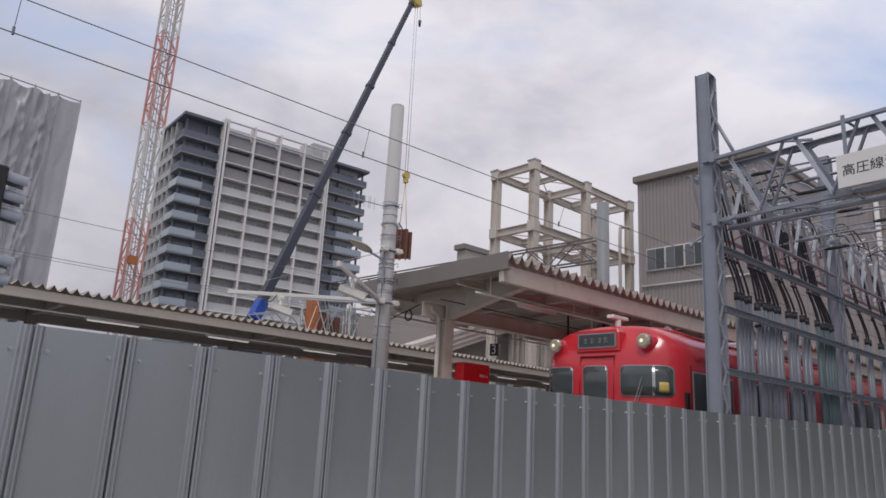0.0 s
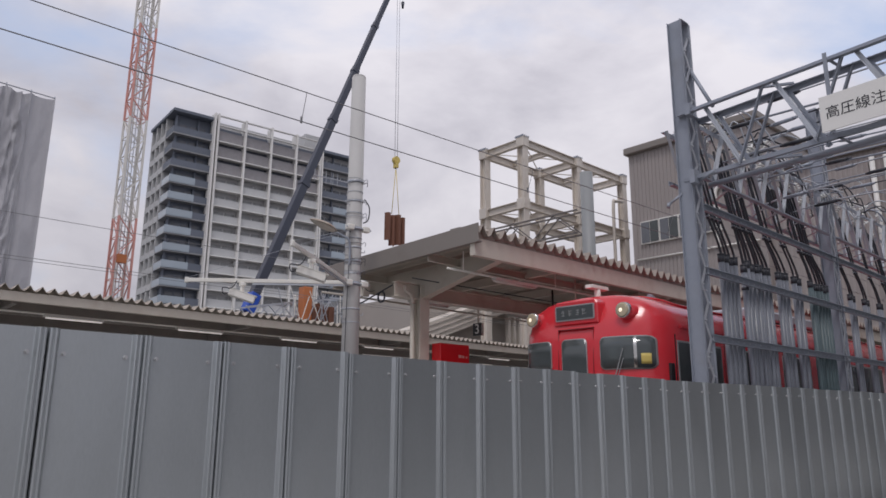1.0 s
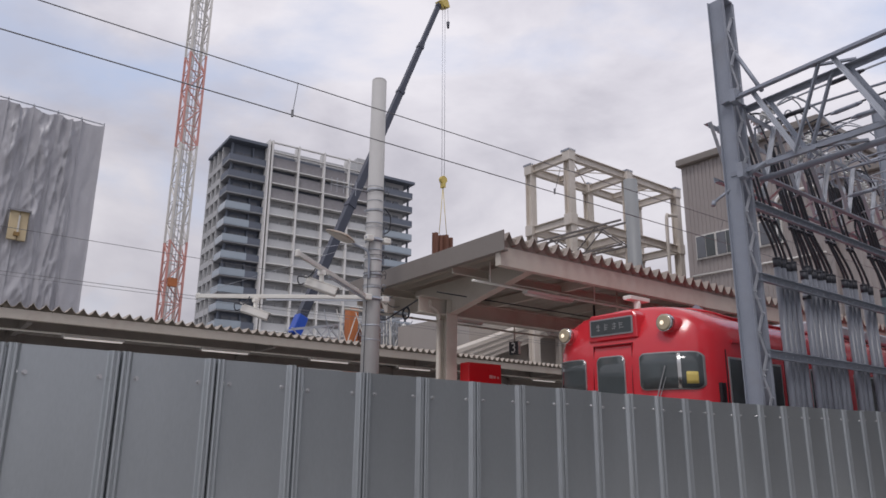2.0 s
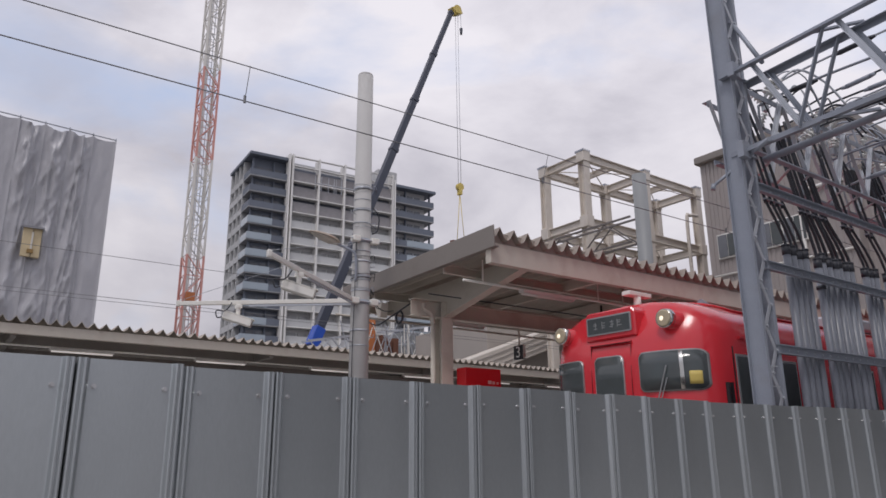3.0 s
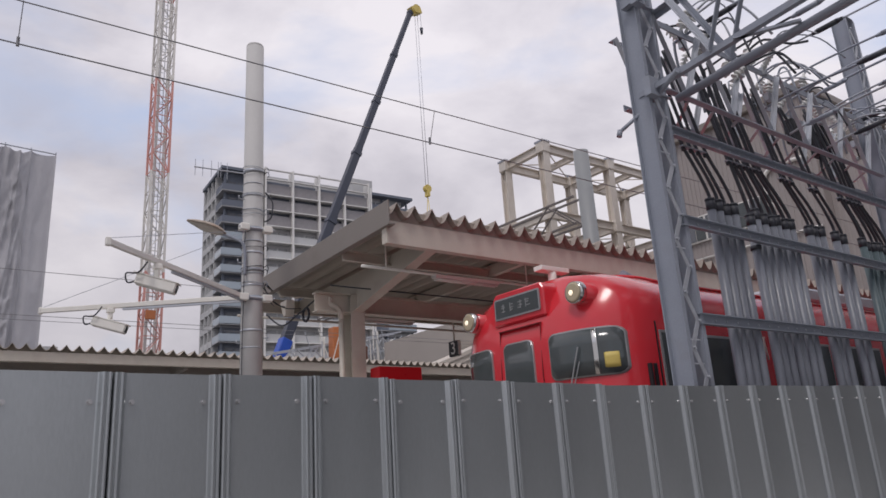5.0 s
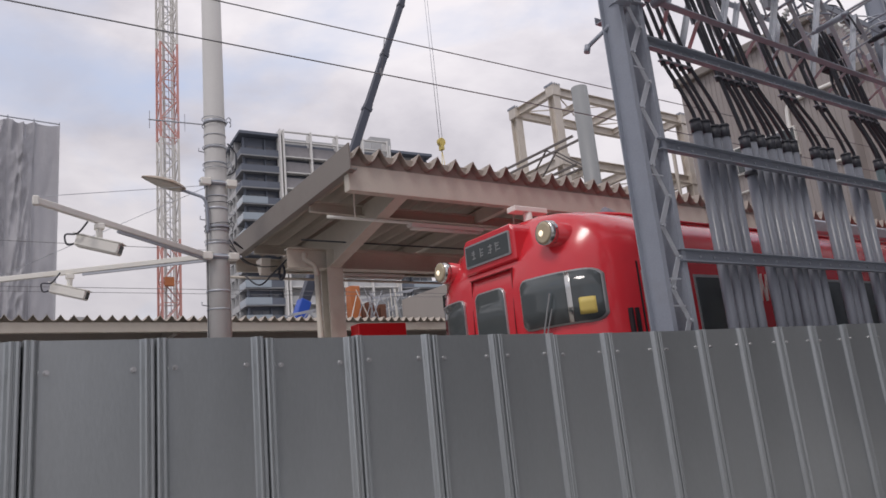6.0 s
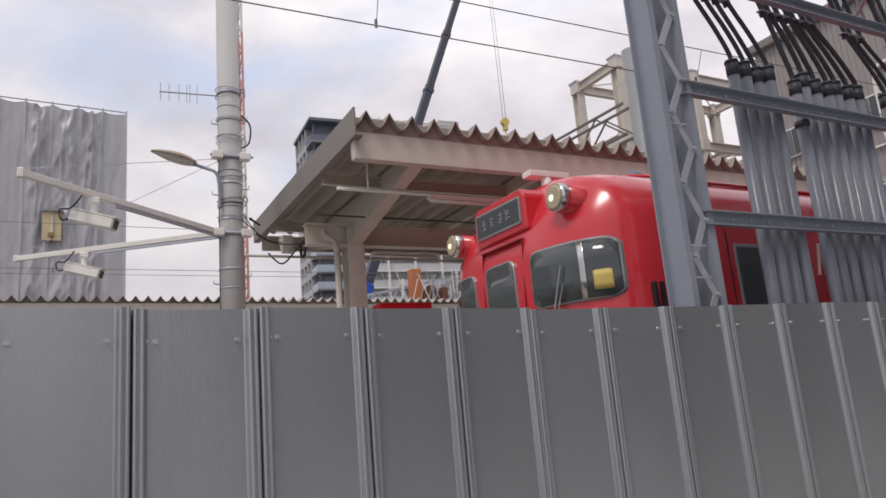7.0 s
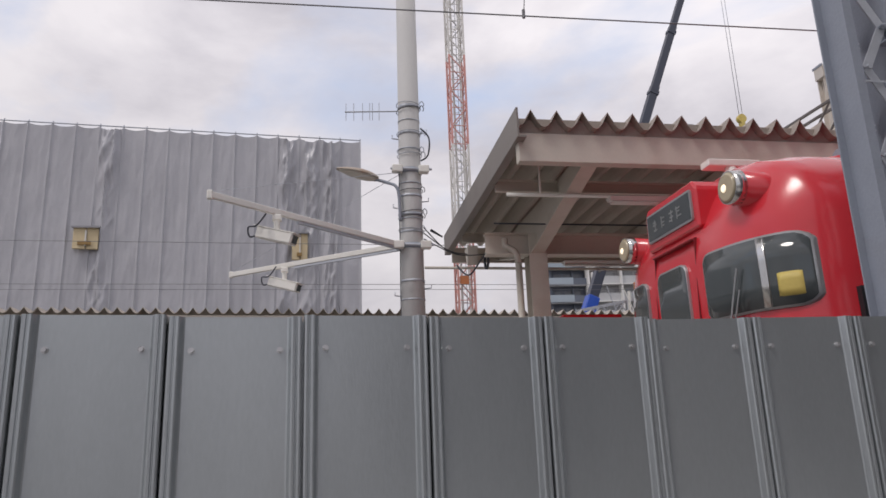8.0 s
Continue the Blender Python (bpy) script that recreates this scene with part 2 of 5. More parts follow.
def angle_bar(bm, p, q, w, t=0.008, up=(0, 0, 1), turn=0.0):
    return sweep(bm, p, q, ((0, 0), (w, 0), (w, t), (t, t), (t, w), (0, w)), up, turn=turn)


def channel(bm, p, q, w, h, t=0.009, up=(0, 0, 1), turn=0.0):
    """A C section: web h high at side 0, flanges w wide."""
    return sweep(bm, p, q, ((0, -h / 2), (w, -h / 2), (w, -h / 2 + t), (t, -h / 2 + t), (t, h / 2 - t), (w, h / 2 - t), (w, h / 2), (0, h / 2)), up, turn=turn)


def h_beam(bm, p, q, w, h, t=0.012, up=(0, 0, 1), turn=0.0):
    a, b = w / 2, h / 2
    return sweep(bm, p, q, ((-a, -b), (a, -b), (a, -b + t), (t / 2, -b + t), (t / 2, b - t), (a, b - t), (a, b), (-a, b), (-a, b - t), (-t / 2, b - t), (-t / 2, -b + t), (-a, -b + t)), up, turn=turn)


def rod(bm, p, q, r, n=8, r2=None):
    d, s, u = axes(p, q)
    r2 = r if r2 is None else r2
    rings = [[bm.verts.new(Vector(c) + s * k * math.cos(2 * math.pi * i / n) + u * k * math.sin(2 * math.pi * i / n)) for i in range(n)] for c, k in ((p, r), (q, r2))]
    for i in range(n):
        f = bm.faces.new((rings[0][i], rings[0][(i + 1) % n], rings[1][(i + 1) % n], rings[1][i]))
        f.smooth = n > 6
    bm.faces.new(rings[0][::-1])
    bm.faces.new(rings[1])
    return bm


def hose(bm, points, r, n=6):
    """A tube along points, mitred."""
    pts = [Vector(p) for p in points]
    ring0 = None
    for i, p in enumerate(pts):
        a, b = pts[max(0, i - 1)], pts[min(len(pts) - 1, i + 1)]
        d, s, u = axes(a, b, (0.13, 0.29, 0.95))
        ring = [bm.verts.new(p + s * r * math.cos(2 * math.pi * k / n) + u * r * math.sin(2 * math.pi * k / n)) for k in range(n)]
        if ring0:
            for k in range(n):
                bm.faces.new((ring0[k], ring0[(k + 1) % n], ring[(k + 1) % n], ring[k])).smooth = True
        else:
            bm.faces.new(ring[::-1])
        ring0 = ring
    bm.faces.new(ring0)
    return bm


def arc(points, steps=6):
    """A smooth curve through the points."""
    pts = [Vector(p) for p in points]
    out = []
    for i in range(len(pts) - 1):
        p0, p1, p2, p3 = pts[max(0, i - 1)], pts[i], pts[i + 1], pts[min(len(pts) - 1, i + 2)]
        for k in range(steps):
            t = k / steps
            out.append(0.5 * (2 * p1 + (p2 - p0) * t + (2 * p0 - 5 * p1 + 4 * p2 - p3) * t * t + (3 * p1 - p0 - 3 * p2 + p3) * t ** 3))
    return out + [pts[-1]]


def base_of(ob):
    at = Vector((0, 0, 0))
    while ob:
        at += ob.location
        ob = ob.parent
    return at


def finish(bm, bevel=0.0):
    bmesh.ops.recalc_face_normals(bm, faces=bm.faces[:])
    if bevel:
        bmesh.ops.bevel(bm, geom=[e for e in bm.edges if e.is_manifold and e.calc_face_angle(0) > 0.6], offset=bevel, segments=1, affect="EDGES")
    return bm


def mesh_of(name, bm, mat, shift=None, bevel=0.0):
    finish(bm, bevel)
    if shift:
        bmesh.ops.translate(bm, verts=bm.verts[:], vec=-shift)
    me = bpy.data.meshes.new(name)
    bm.to_mesh(me)
    bm.free()
    for m in (mat if isinstance(mat, (list, tuple)) else (mat,)):
        me.materials.append(m)
    return me


def thing(name, at, label, category, group="", kind=""):
    """An Empty at the base of a thing, that parents its parts."""
    ob = new(name)
    ob.location = at
    ob.empty_display_size = 0.2
    return tagged(ob, label, category, group, kind)


def part(name, bm, mat, parent, label="", bevel=0.0):
    """One mesh under a thing or a part; bm is in world metres."""
    ob = new(name, mesh_of(name, bm, mat, base_of(parent), bevel))
    ob.parent = parent
    return tagged(ob, label)


def solid(name, bm, mat, label, category, kind="", group="", bevel=0.0, at=(0, 0, 0)):
    """A thing that is one mesh."""
    at = Vector(at)
    ob = new(name, mesh_of(name, bm, mat, at if at.length else None, bevel))
    ob.location = at
    return tagged(ob, label, category, group, kind)


def piece(name, me, at, parent, rz=0.0):
    """A piece that shares its mesh with its like, in the parent's own axes."""
    ob = new(name, me)
    ob.parent = parent
    ob.location = at
    ob.rotation_euler = (0, 0, rz)
    return ob


def writing(name, text, size, mat, m, parent):
    """Raised letters of the built-in font as a mesh."""
    cu = bpy.data.curves.new(name, "FONT")
    cu.body, cu.size, cu.extrude, cu.align_x, cu.align_y = text, size, 0.002, "CENTER", "CENTER"
    tmp = bpy.data.objects.new(name, cu)
    me = bpy.data.meshes.new_from_object(tmp)
    bpy.data.objects.remove(tmp)
    me.materials.clear()
    me.materials.append(mat)
    ob = new(name, me)
    ob.parent = parent
    ob.matrix_basis = Matrix.Translation(-base_of(parent)) @ m
    return ob


B = bmesh.new

# ---- ground and the large structure ----
bm = B()
box(bm, -600, 900, -600, 900, -0.3, 0.0)
solid("ground", bm, asphalt, "dark grey asphalt and earth reaching the horizon", "ground", "structure")
bm = B()
box(bm, -60, 120, 5.9, 8.78, 0.0, 0.12)
solid("track_bed", bm, ballast, "brown stone ballast under the track", "ground", "structure")
bm = B()
for y in (6.92, 7.99):
    h_beam(bm, (-60, y, 0.2), (120, y, 0.2), 0.07, 0.16)
solid("rail", bm, rust, "pair of steel rails on the ballast", "rail", "structure")
bm = B()
box(bm, -60, 120, 13.5, 17.1, 0.0, 0.12)
solid("track_bed", bm, ballast, "brown stone ballast between the platforms", "ground", "structure")
bm = B()
box(bm, 9.0, 90, 8.86, 13.4, 0.004, 0.95)
solid("platform", bm, platform_mat, "concrete station platform behind the hoarding", "platform", "structure", bevel=0.02)
bm = B()
box(bm, -70, 90, 17.2, 20.6, 0.004, 0.95)
solid("platform", bm, concrete, "concrete platform under the low roof", "platform", "structure", bevel=0.02)
# Unseen wall added to block light and darken reflections on the hoarding.
bm = B()
box(bm, 11, 120, -9.5, -9.0, 0, 18.0)
solid("wall_street", bm, street_wall, "unseen plain grey wall, added to dim the hoarding", "wall", "structure")


# Unseen pale strip added so that more light bounces onto the hoarding.
bm = B()
box(bm, -60, 90, -2.2, 4.1, 0.0, 0.06)
solid("pavement", bm, paving, "unseen pale pavement, added to bounce light onto the hoarding", "pavement", "structure", bevel=0.02)


# ---- hoarding of flat steel panels along the street ----
TH = radians(4.5)
C, S_ = math.cos(TH), math.sin(TH)
bm = B()
edge = [(0.0048, 0.05), (0.0048, -0.012), (0.0075, -0.020), (0.014, -0.024), (0.022, -0.023), (0.025, -0.019), (0.028, -0.019), (0.031, -0.024), (0.040, -0.025), (0.046, -0.021), (0.056, -0.003), (0.062, 0.0)]
prof = edge + [(0.5 - x, y) for x, y in edge[::-1]]
lo = [bm.verts.new((x, y, 0.02)) for x, y in prof]
hi = [bm.verts.new((x, y, 2.0)) for x, y in prof]
for i in range(len(prof)):
    j = (i + 1) % len(prof)
    bm.faces.new((lo[i], lo[j], hi[j], hi[i]))
bm.faces.new(lo[::-1])
bm.faces.new(hi)
panel_mesh = mesh_of("panel", bm, galv)
bm = B()
rod(bm, (0, 0.002, 0), (0, -0.004, 0), 0.013, 12)
rod(bm, (0, -0.004, 0), (0, -0.016, 0), 0.009, 6)
bolt_mesh = mesh_of("bolt", bm, bolt_steel)
# Added backings behind the seams; the black one stands in for gap shade.
bm = B()
box(bm, -0.03, 0.03, 0.016, 0.03, 0.02, 1.98)
strip_mesh = mesh_of("seam_strip", bm, rubber)
bm = B()
box(bm, -0.03, 0.03, -0.012, 0.03, 0.02, 1.98)
tight_mesh = mesh_of("seam_strip", bm, galv)
fence = thing("hoarding_fence", (0.9, 4.5, 0), "dull galvanised steel hoarding of ribbed panels with bolts", "fence", kind="structure")
random.seed(4)


def hoarding(x0, y0, th, count, pitch, drop=0.0):
    for k in range(count):
        a = th + random.uniform(-0.004, 0.004)
        at = (x0 + pitch * k * math.cos(th) - 0.9, y0 + pitch * k * math.sin(th) - 4.5, random.uniform(-0.004, 0.004) - drop)
        p = piece("panel", panel_mesh, at, fence, a)
        piece("seam_strip", random.choice((strip_mesh, tight_mesh)), (0, 0.035 if k % 3 else 0.012, 0), p)
        for x in (0.088, 0.412):
            piece("bolt", bolt_mesh, (x, 0, 1.872), p)


hoarding(0.915 - 0.5 * 12 * C, 4.5 - 0.5 * 12 * S_, TH, 18, 0.5)
hoarding(0.915 + 0.5 * 6 * C, 4.5 + 0.5 * 6 * S_, TH, 10, 0.4975, 0.006)
hoarding(0.915 + 7.962 * C, 4.5 + 7.962 * S_, radians(-1.5), 44, 0.4965, 0.014)


# ---- cable gantry: laced posts, girders, rails ----
GY0, GY1 = 5.30, 5.52


def laced_post(name, x0, x1, y0, y1, top, label):
    post = thing(name, ((x0 + x1) / 2, (y0 + y1) / 2, 0), label, "post", "laced steel posts")
    bm = B()
    channel(bm, (x0, (y0 + y1) / 2, 0), (x0, (y0 + y1) / 2, top), 0.055, y1 - y0, 0.010, up=(0, 1, 0))
    part("channel", bm, grey_paint, post)
    bm = B()
    channel(bm, (x1, (y0 + y1) / 2, top), (x1, (y0 + y1) / 2, 0), 0.055, y1 - y0, 0.010, up=(0, 1, 0))
    part("channel", bm, grey_paint, post)
    w = x1 - x0 - 0.06
    bm = B()
    beam(bm, (-w / 2, 0, -0.13), (w / 2, 0, 0.13), 0.008, 0.052, up=(0, 0, 1))
    bar_a = mesh_of("lacing_bar", bm, grey_light)
    bm = B()
    beam(bm, (-w / 2, 0, 0.13), (w / 2, 0, -0.13), 0.008, 0.052, up=(0, 0, 1))
    bar_b = mesh_of("lacing_bar", bm, grey_light)
    bm = B()
    rod(bm, (0, 0.004, 0), (0, -0.014, 0), 0.016, 6)
    knot = mesh_of("bolt", bm, grey_light)
    z, k = 0.4, 0
    while z < top - 0.2:
        for y in (y0 + 0.012, y1 - 0.012):
            piece("lacing_bar", (bar_a, bar_b)[k % 2], (0, y - (y0 + y1) / 2, z), post)
        piece("bolt", knot, ((-1 if k % 2 else 1) * w / 2, y0 - 0.006 - (y0 + y1) / 2, z + 0.13), post)
        z, k = z + 0.26, k + 1
    for z in (2.2, 2.42, 3.3, 4.28):
        bm = B()
        box(bm, x0 - 0.004, x0 + 0.0, y0 - 0.004, y1 + 0.004, z, z + 0.012)
        box(bm, x0 - 0.004, x0 + 0.14, y0 - 0.006, y0 - 0.002, z, z + 0.012)
        part("strap", bm, grey_light, post, "thin bright steel strap round the post")
    bm = B()
    box(bm, x0 - 0.005, x1 + 0.005, y0 - 0.005, y1 + 0.005, top, top + 0.012)
    part("cap_plate", bm, grey_paint, post)
    return post


laced_post("laced_post", 10.37, 10.575, GY0, GY1, 7.55, "grey painted laced steel post behind the hoarding")
laced_post("laced_post", 15.82, 16.025, GY0, GY1, 7.75, "grey painted laced steel post carrying cables")
laced_post("laced_post", 21.3, 21.505, GY0, GY1, 7.75, "grey painted laced steel post farther along")

# girder over the street
GA = radians(-96)
g = V(math.cos(GA), math.sin(GA), 0)
side = V(-g.y, g.x, 0)
gantry = thing("gantry_girder", (10.2, 5.46, 4.97), "grey steel box girder of angles crossing above the street", "girder")
root = V(10.35, 5.44, 0)
LEN, PITCH = 8.8, 1.05
for z, w, dz in ((5.95, 0.075, 0), (4.93, 0.06, 0)):
    for off in (0.0, 0.32):
        bm = B()
        a = root + side * off + V(0, 0, z)
        if off and z < 5.5:
            rod(bm, a + V(0, -0.2, -0.03), a + g * LEN + V(0, 0, -0.03), 0.042, 12)
        else:
            angle_bar(bm, a, a + g * LEN, w, 0.01, turn=(0 if z > 5.5 else -90) + (90 if off else 0))
        part("chord", bm, grey_paint, gantry)
for off in (0.01, 0.31):
    for k in range(8):
        s0 = 0.42 + PITCH * k
        a = root + side * off + V(0, 0, 5.96) + g * s0
        b = root + side * off + V(0, 0, 4.95) + g * (s0 + PITCH * 0.47)
        c = root + side * off + V(0, 0, 5.96) + g * (s0 + PITCH * 0.88)
        bm = B()
        angle_bar(bm, a, b, 0.052, 0.008)
        part("diagonal", bm, grey_light if off < 0.1 else grey_paint, gantry)
        bm = B()
        angle_bar(bm, b, c, 0.052, 0.008)
        part("diagonal", bm, grey_paint, gantry)
for k in range(8):
    for z in (5.97, 4.93):
        s0 = 0.1 + PITCH * k
        bm = B()
        angle_bar(bm, root + V(0, 0, z) + g * s0, root + side * 0.32 + V(0, 0, z) + g * (s0 + (0.45 if k % 2 else -0.0)), 0.045, 0.007)
        part("tie", bm, grey_paint, gantry)
bm = B()
end = root + g * (LEN - 0.1)
for off in (0.05, 0.47):
    h_beam(bm, (end.x + off, end.y, 0), (end.x + off, end.y, 6.05), 0.15, 0.15, up=(0, 1, 0))
part("far_leg", bm, grey_paint, gantry)
bm = B()
rod(bm, (10.58, 5.36, 6.85), (10.38, 4.92, 5.98), 0.028, 8)
part("stay", bm, grey_paint, gantry)
bm = B()
rod(bm, (10.5, 5.42, 4.9), (10.25, 4.9, 4.95), 0.028, 8)
rod(bm, (10.40, 5.46, 4.80), (10.22, 5.64, 4.60), 0.02, 8)
rod(bm, (10.225, 5.635, 4.62), (10.21, 5.645, 4.55), 0.028, 8)
part("stay", bm, grey_paint, gantry)
for z0, z1 in ((4.86, 5.06), (5.92, 6.10)):
    bm = B()
    box(bm, 10.25, 10.40, 5.22, 5.30, z0, z1)
    part("gusset", bm, grey_paint, gantry)

# girders from post to post
for x0, x1 in ((10.6, 15.7), (16.05, 21.2)):
    girder = thing("cable_girder", (x0, 5.41, 5.0), "grey steel lattice girder between the laced posts", "girder", "lattice girders")
    for y in (5.33, 5.83):
        for z in (5.02, 5.92):
            bm = B()
            angle_bar(bm, (x0, y, z), (x1, y, z), 0.075, 0.009, turn=(0 if z < 5.5 else 180))
            part("chord", bm, grey_paint, girder)
        n = 6
        for k in range(n):
            a = x0 + (x1 - x0) * k / n
            b = x0 + (x1 - x0) * (k + 0.5) / n
            c = x0 + (x1 - x0) * (k + 1) / n
            bm = B()
            angle_bar(bm, (a, y, 5.92), (b, y, 5.02), 0.05, 0.007)
            part("diagonal", bm, grey_light, girder)
            bm = B()
            angle_bar(bm, (b, y, 5.02), (c, y, 5.92), 0.05, 0.007)
            part("diagonal", bm, grey_light, girder)
    for k in range(11):
        a = x0 + (x1 - x0) * k / 11
        bm = B()
        beam(bm, (a, 5.35, 5.03), (a + (x1 - x0) / 11, 5.83, 5.03), 0.04, 0.008)
        part("lacing_bar", bm, grey_light, girder)
for z, x0 in ((4.57, 10.62), (3.60, 10.52), (2.63, 10.55)):
    bm = B()
    channel(bm, (x0, 5.335, z), (22.0, 5.335, z), 0.06, 0.105, 0.009, turn=0)
    rail = solid("cable_rail", bm, grey_paint, "grey steel channel rail clamping the conduits", "rail", group="channel rails", at=(x0, 5.33, z))
    bm = B()
    rod(bm, (0, 0.002, 0), (0, -0.014, 0), 0.012, 6)
    nut = mesh_of("bolt", bm, grey_light)
    for k in range(40):
        piece("bolt", nut, (0.3 + 0.19 * k, 0, 0), rail)

# conduits, their black end caps and the cables that come out of them
random.seed(11)
# first place, count, pitch, material, lean of the first cable, extra lean for each next one, cable radius
GROUPS = [(11.27, 4, 0.135, pipe_grey, 0.33, 0.006, 0.018), (12.0, 7, 0.144, pipe_grey, 0.23, 0.037, 0.021), (13.30, 3, 0.155, pipe_grey, 0.41, 0.03, 0.018), (13.98, 2, 0.18, pipe_grey, 0.38, 0.03, 0.018),
          (14.72, 6, 0.157, pipe_green, 0.36, 0.03, 0.020), (16.85, 2, 0.16, pipe_grey, 0.4, 0.02, 0.018), (17.7, 2, 0.16, pipe_grey, 0.4, 0.02, 0.018), (18.6, 2, 0.16, pipe_grey, 0.4, 0.02, 0.018), (19.5, 4, 0.16, pipe_grey, 0.4, 0.02, 0.018)]
RC = 0.047
for x0, n, pitch, mat, lean0, lean1, rc in GROUPS:
    for k in range(n):
        x = x0 + pitch * k + random.uniform(-0.006, 0.006)
        top = 3.93 + random.uniform(-0.02, 0.025) - (0.08 if n == 7 and k == 0 else 0)
        y = 5.402 + random.uniform(-0.01, 0.012)
        tone = "dark teal" if mat is pipe_green else "grey"
        pipe = thing("conduit", (x, y, 0), tone + " plastic cable conduit with a black end cap", "pipe", "upright cable conduits")
        bm = B()
        rod(bm, (x + random.uniform(-0.012, 0.012), y, 0), (x, y, top), RC, 14)
        part("tube", bm, mat, pipe)
        bm = B()
        rod(bm, (x, y, top - 0.085), (x, y, top + 0.025), RC + 0.004, 16)
        rod(bm, (x, y, top + 0.025), (x, y, top + 0.045), RC + 0.009, 16, RC + 0.004)
        part("cap", bm, rubber, pipe, "black rubber end cap")
        if n == 7 and k == 0:
            bm = B()
            rod(bm, (x, y, 3.50), (x, y, 3.545), RC + 0.012, 16)
            part("collar", bm, rubber, pipe, "black rubber collar")
        xr = x - lean0 - lean1 * k
        pts = [(x, y, top + 0.03), (x - 0.012, y, top + 0.11), (x + (xr - x) * 0.45, y - 0.012, top + 0.30), (xr + 0.035, y, 4.46), (xr, y + 0.02, 4.60),
               (xr - 0.07, y + 0.05, 4.95), (xr - 0.14 + random.uniform(-.03, .03), y + 0.1, 5.4), (xr - 0.16 + random.uniform(-.08, .08), y + 0.16, 5.80 + random.uniform(-0.15, 0.12))]
        bm = B()
        hose(bm, arc(pts, 5), rc, 8)
        part("cable", bm, rubber, pipe, "thick black cable")
    xa, xb = x0 - lean0, x0 + pitch * (n - 1) - lean0 - lean1 * (n - 1)
    clip = thing("cable_clamp", ((xa + xb) / 2, 5.40, 4.49), "dark clamp bar holding the cables under the rail", "clamp", "cable clamps")
    bm = B()
    box(bm, xa - 0.035, xb + 0.035, 5.385, 5.44, 4.505, 4.52)
    part("bar", bm, grey_paint, clip, bevel=0.004)
    for k in range(n):
        bm = B()
        xc = xa + (xb - xa) * k / max(1, n - 1)
        rod(bm, (xc + 0.006, 5.412, 4.468), (xc, 5.416, 4.505), rc + 0.003, 10)
        part("sleeve", bm, rubber, clip)

# conductors, joints and insulators on top of the gantry
random.seed(23)
for k in range(17):
    x = 11.22 + 0.295 * k + random.uniform(-0.06, 0.06)
    z = random.choice((5.30, 5.62, 5.92, 6.06, 6.2))
    line = thing("overhead_cable", (x, 5.6, z), "grey sheathed cable running across above the street", "cable", "overhead cables")
    turned = V(g.x + random.uniform(-0.10, 0.10), g.y, 0).normalized()
    a, b = V(x, 5.5 + random.uniform(-0.1, 0.15), z), V(x, 5.62, z) + turned * 7.0
    sag = random.uniform(0.02, 0.10)
    bm = B()
    hose(bm, arc([a + V(random.uniform(0.0, 0.15), 0.12, -0.35), a + V(0, 0.09, -0.05), a, a + turned * 0.8 + V(0, 0, 0.03), a + turned * 3.5 + V(0, 0, -sag), b], 5), random.choice((0.011, 0.014, 0.017)), 6)
    part("conductor", bm, random.choice((grey_light, grey_paint, rubber)), line)
    bm = B()
    s0 = random.uniform(0.2, 1.7)
    at0, at1 = a + turned * s0 + V(0, 0, 0.015), a + turned * (s0 + random.uniform(0.2, 0.42)) + V(0, 0, 0.012)
    rod(bm, at0, at1, 0.032, 10)
    rod(bm, at0 - turned * 0.07, at0, 0.018, 8, 0.032)
    rod(bm, at1, at1 + turned * 0.07, 0.032, 8, 0.018)
    part("joint_sleeve", bm, random.choice((grey_paint, rubber)), line)
for k in range(58):
    x = 11.0 + 0.15 * k + random.uniform(-0.08, 0.08)
    y = random.choice((5.34, 5.5, 5.66, 5.86))
    z = random.choice((5.97, 5.97, 5.97, 5.60, 5.78))
    ins = thing("insulator", (x, y, z), "ribbed pale porcelain insulator on the girder", "insulator", "insulators on the girder")
    tilt = V(random.uniform(-0.5, 0.5), random.uniform(-1.0, 0.4), random.uniform(0.3, 1)).normalized()
    count, disc = random.choice(((3, 0.052), (4, 0.060), (5, 0.045)))
    bm = B()
    for j in range(count):
        c = V(x, y, z) + tilt * (0.03 + 0.05 * j)
        rod(bm, c, c + tilt * 0.014, disc, 10, disc * 0.92)
        rod(bm, c + tilt * 0.014, c + tilt * 0.036, disc * 0.92, 10, disc * 0.45)
    rod(bm, V(x, y, z - 0.03), V(x, y, z) + tilt * (0.06 + 0.05 * count), 0.018, 8)
    part("insulator_body", bm, insulator, ins)
    bm = B()
    c = V(x, y, z) + tilt * (0.05 + 0.05 * count)
    sx, sy = random.uniform(-0.2, 0.4), random.uniform(-0.8, -0.1)
    hose(bm, arc([c, c + V(sx * 0.3, sy * 0.3, random.uniform(0.0, 0.12)), c + V(sx * 0.7, sy * 0.7, random.uniform(-0.15, 0.06)), c + V(sx, sy, random.uniform(-0.55, -0.05))], 4), random.choice((0.009, 0.012, 0.015)), 6)
    part("jumper", bm, random.choice((grey_light, rubber, grey_paint)), ins, "looped jumper lead")
    if k % 3 == 0:
        bm = B()
        box(bm, x - 0.05, x + 0.05, y - 0.03, y + 0.03, z - 0.10, z + 0.01)
        part("bracket", bm, grey_light, ins, "small bright steel bracket", bevel=0.006)

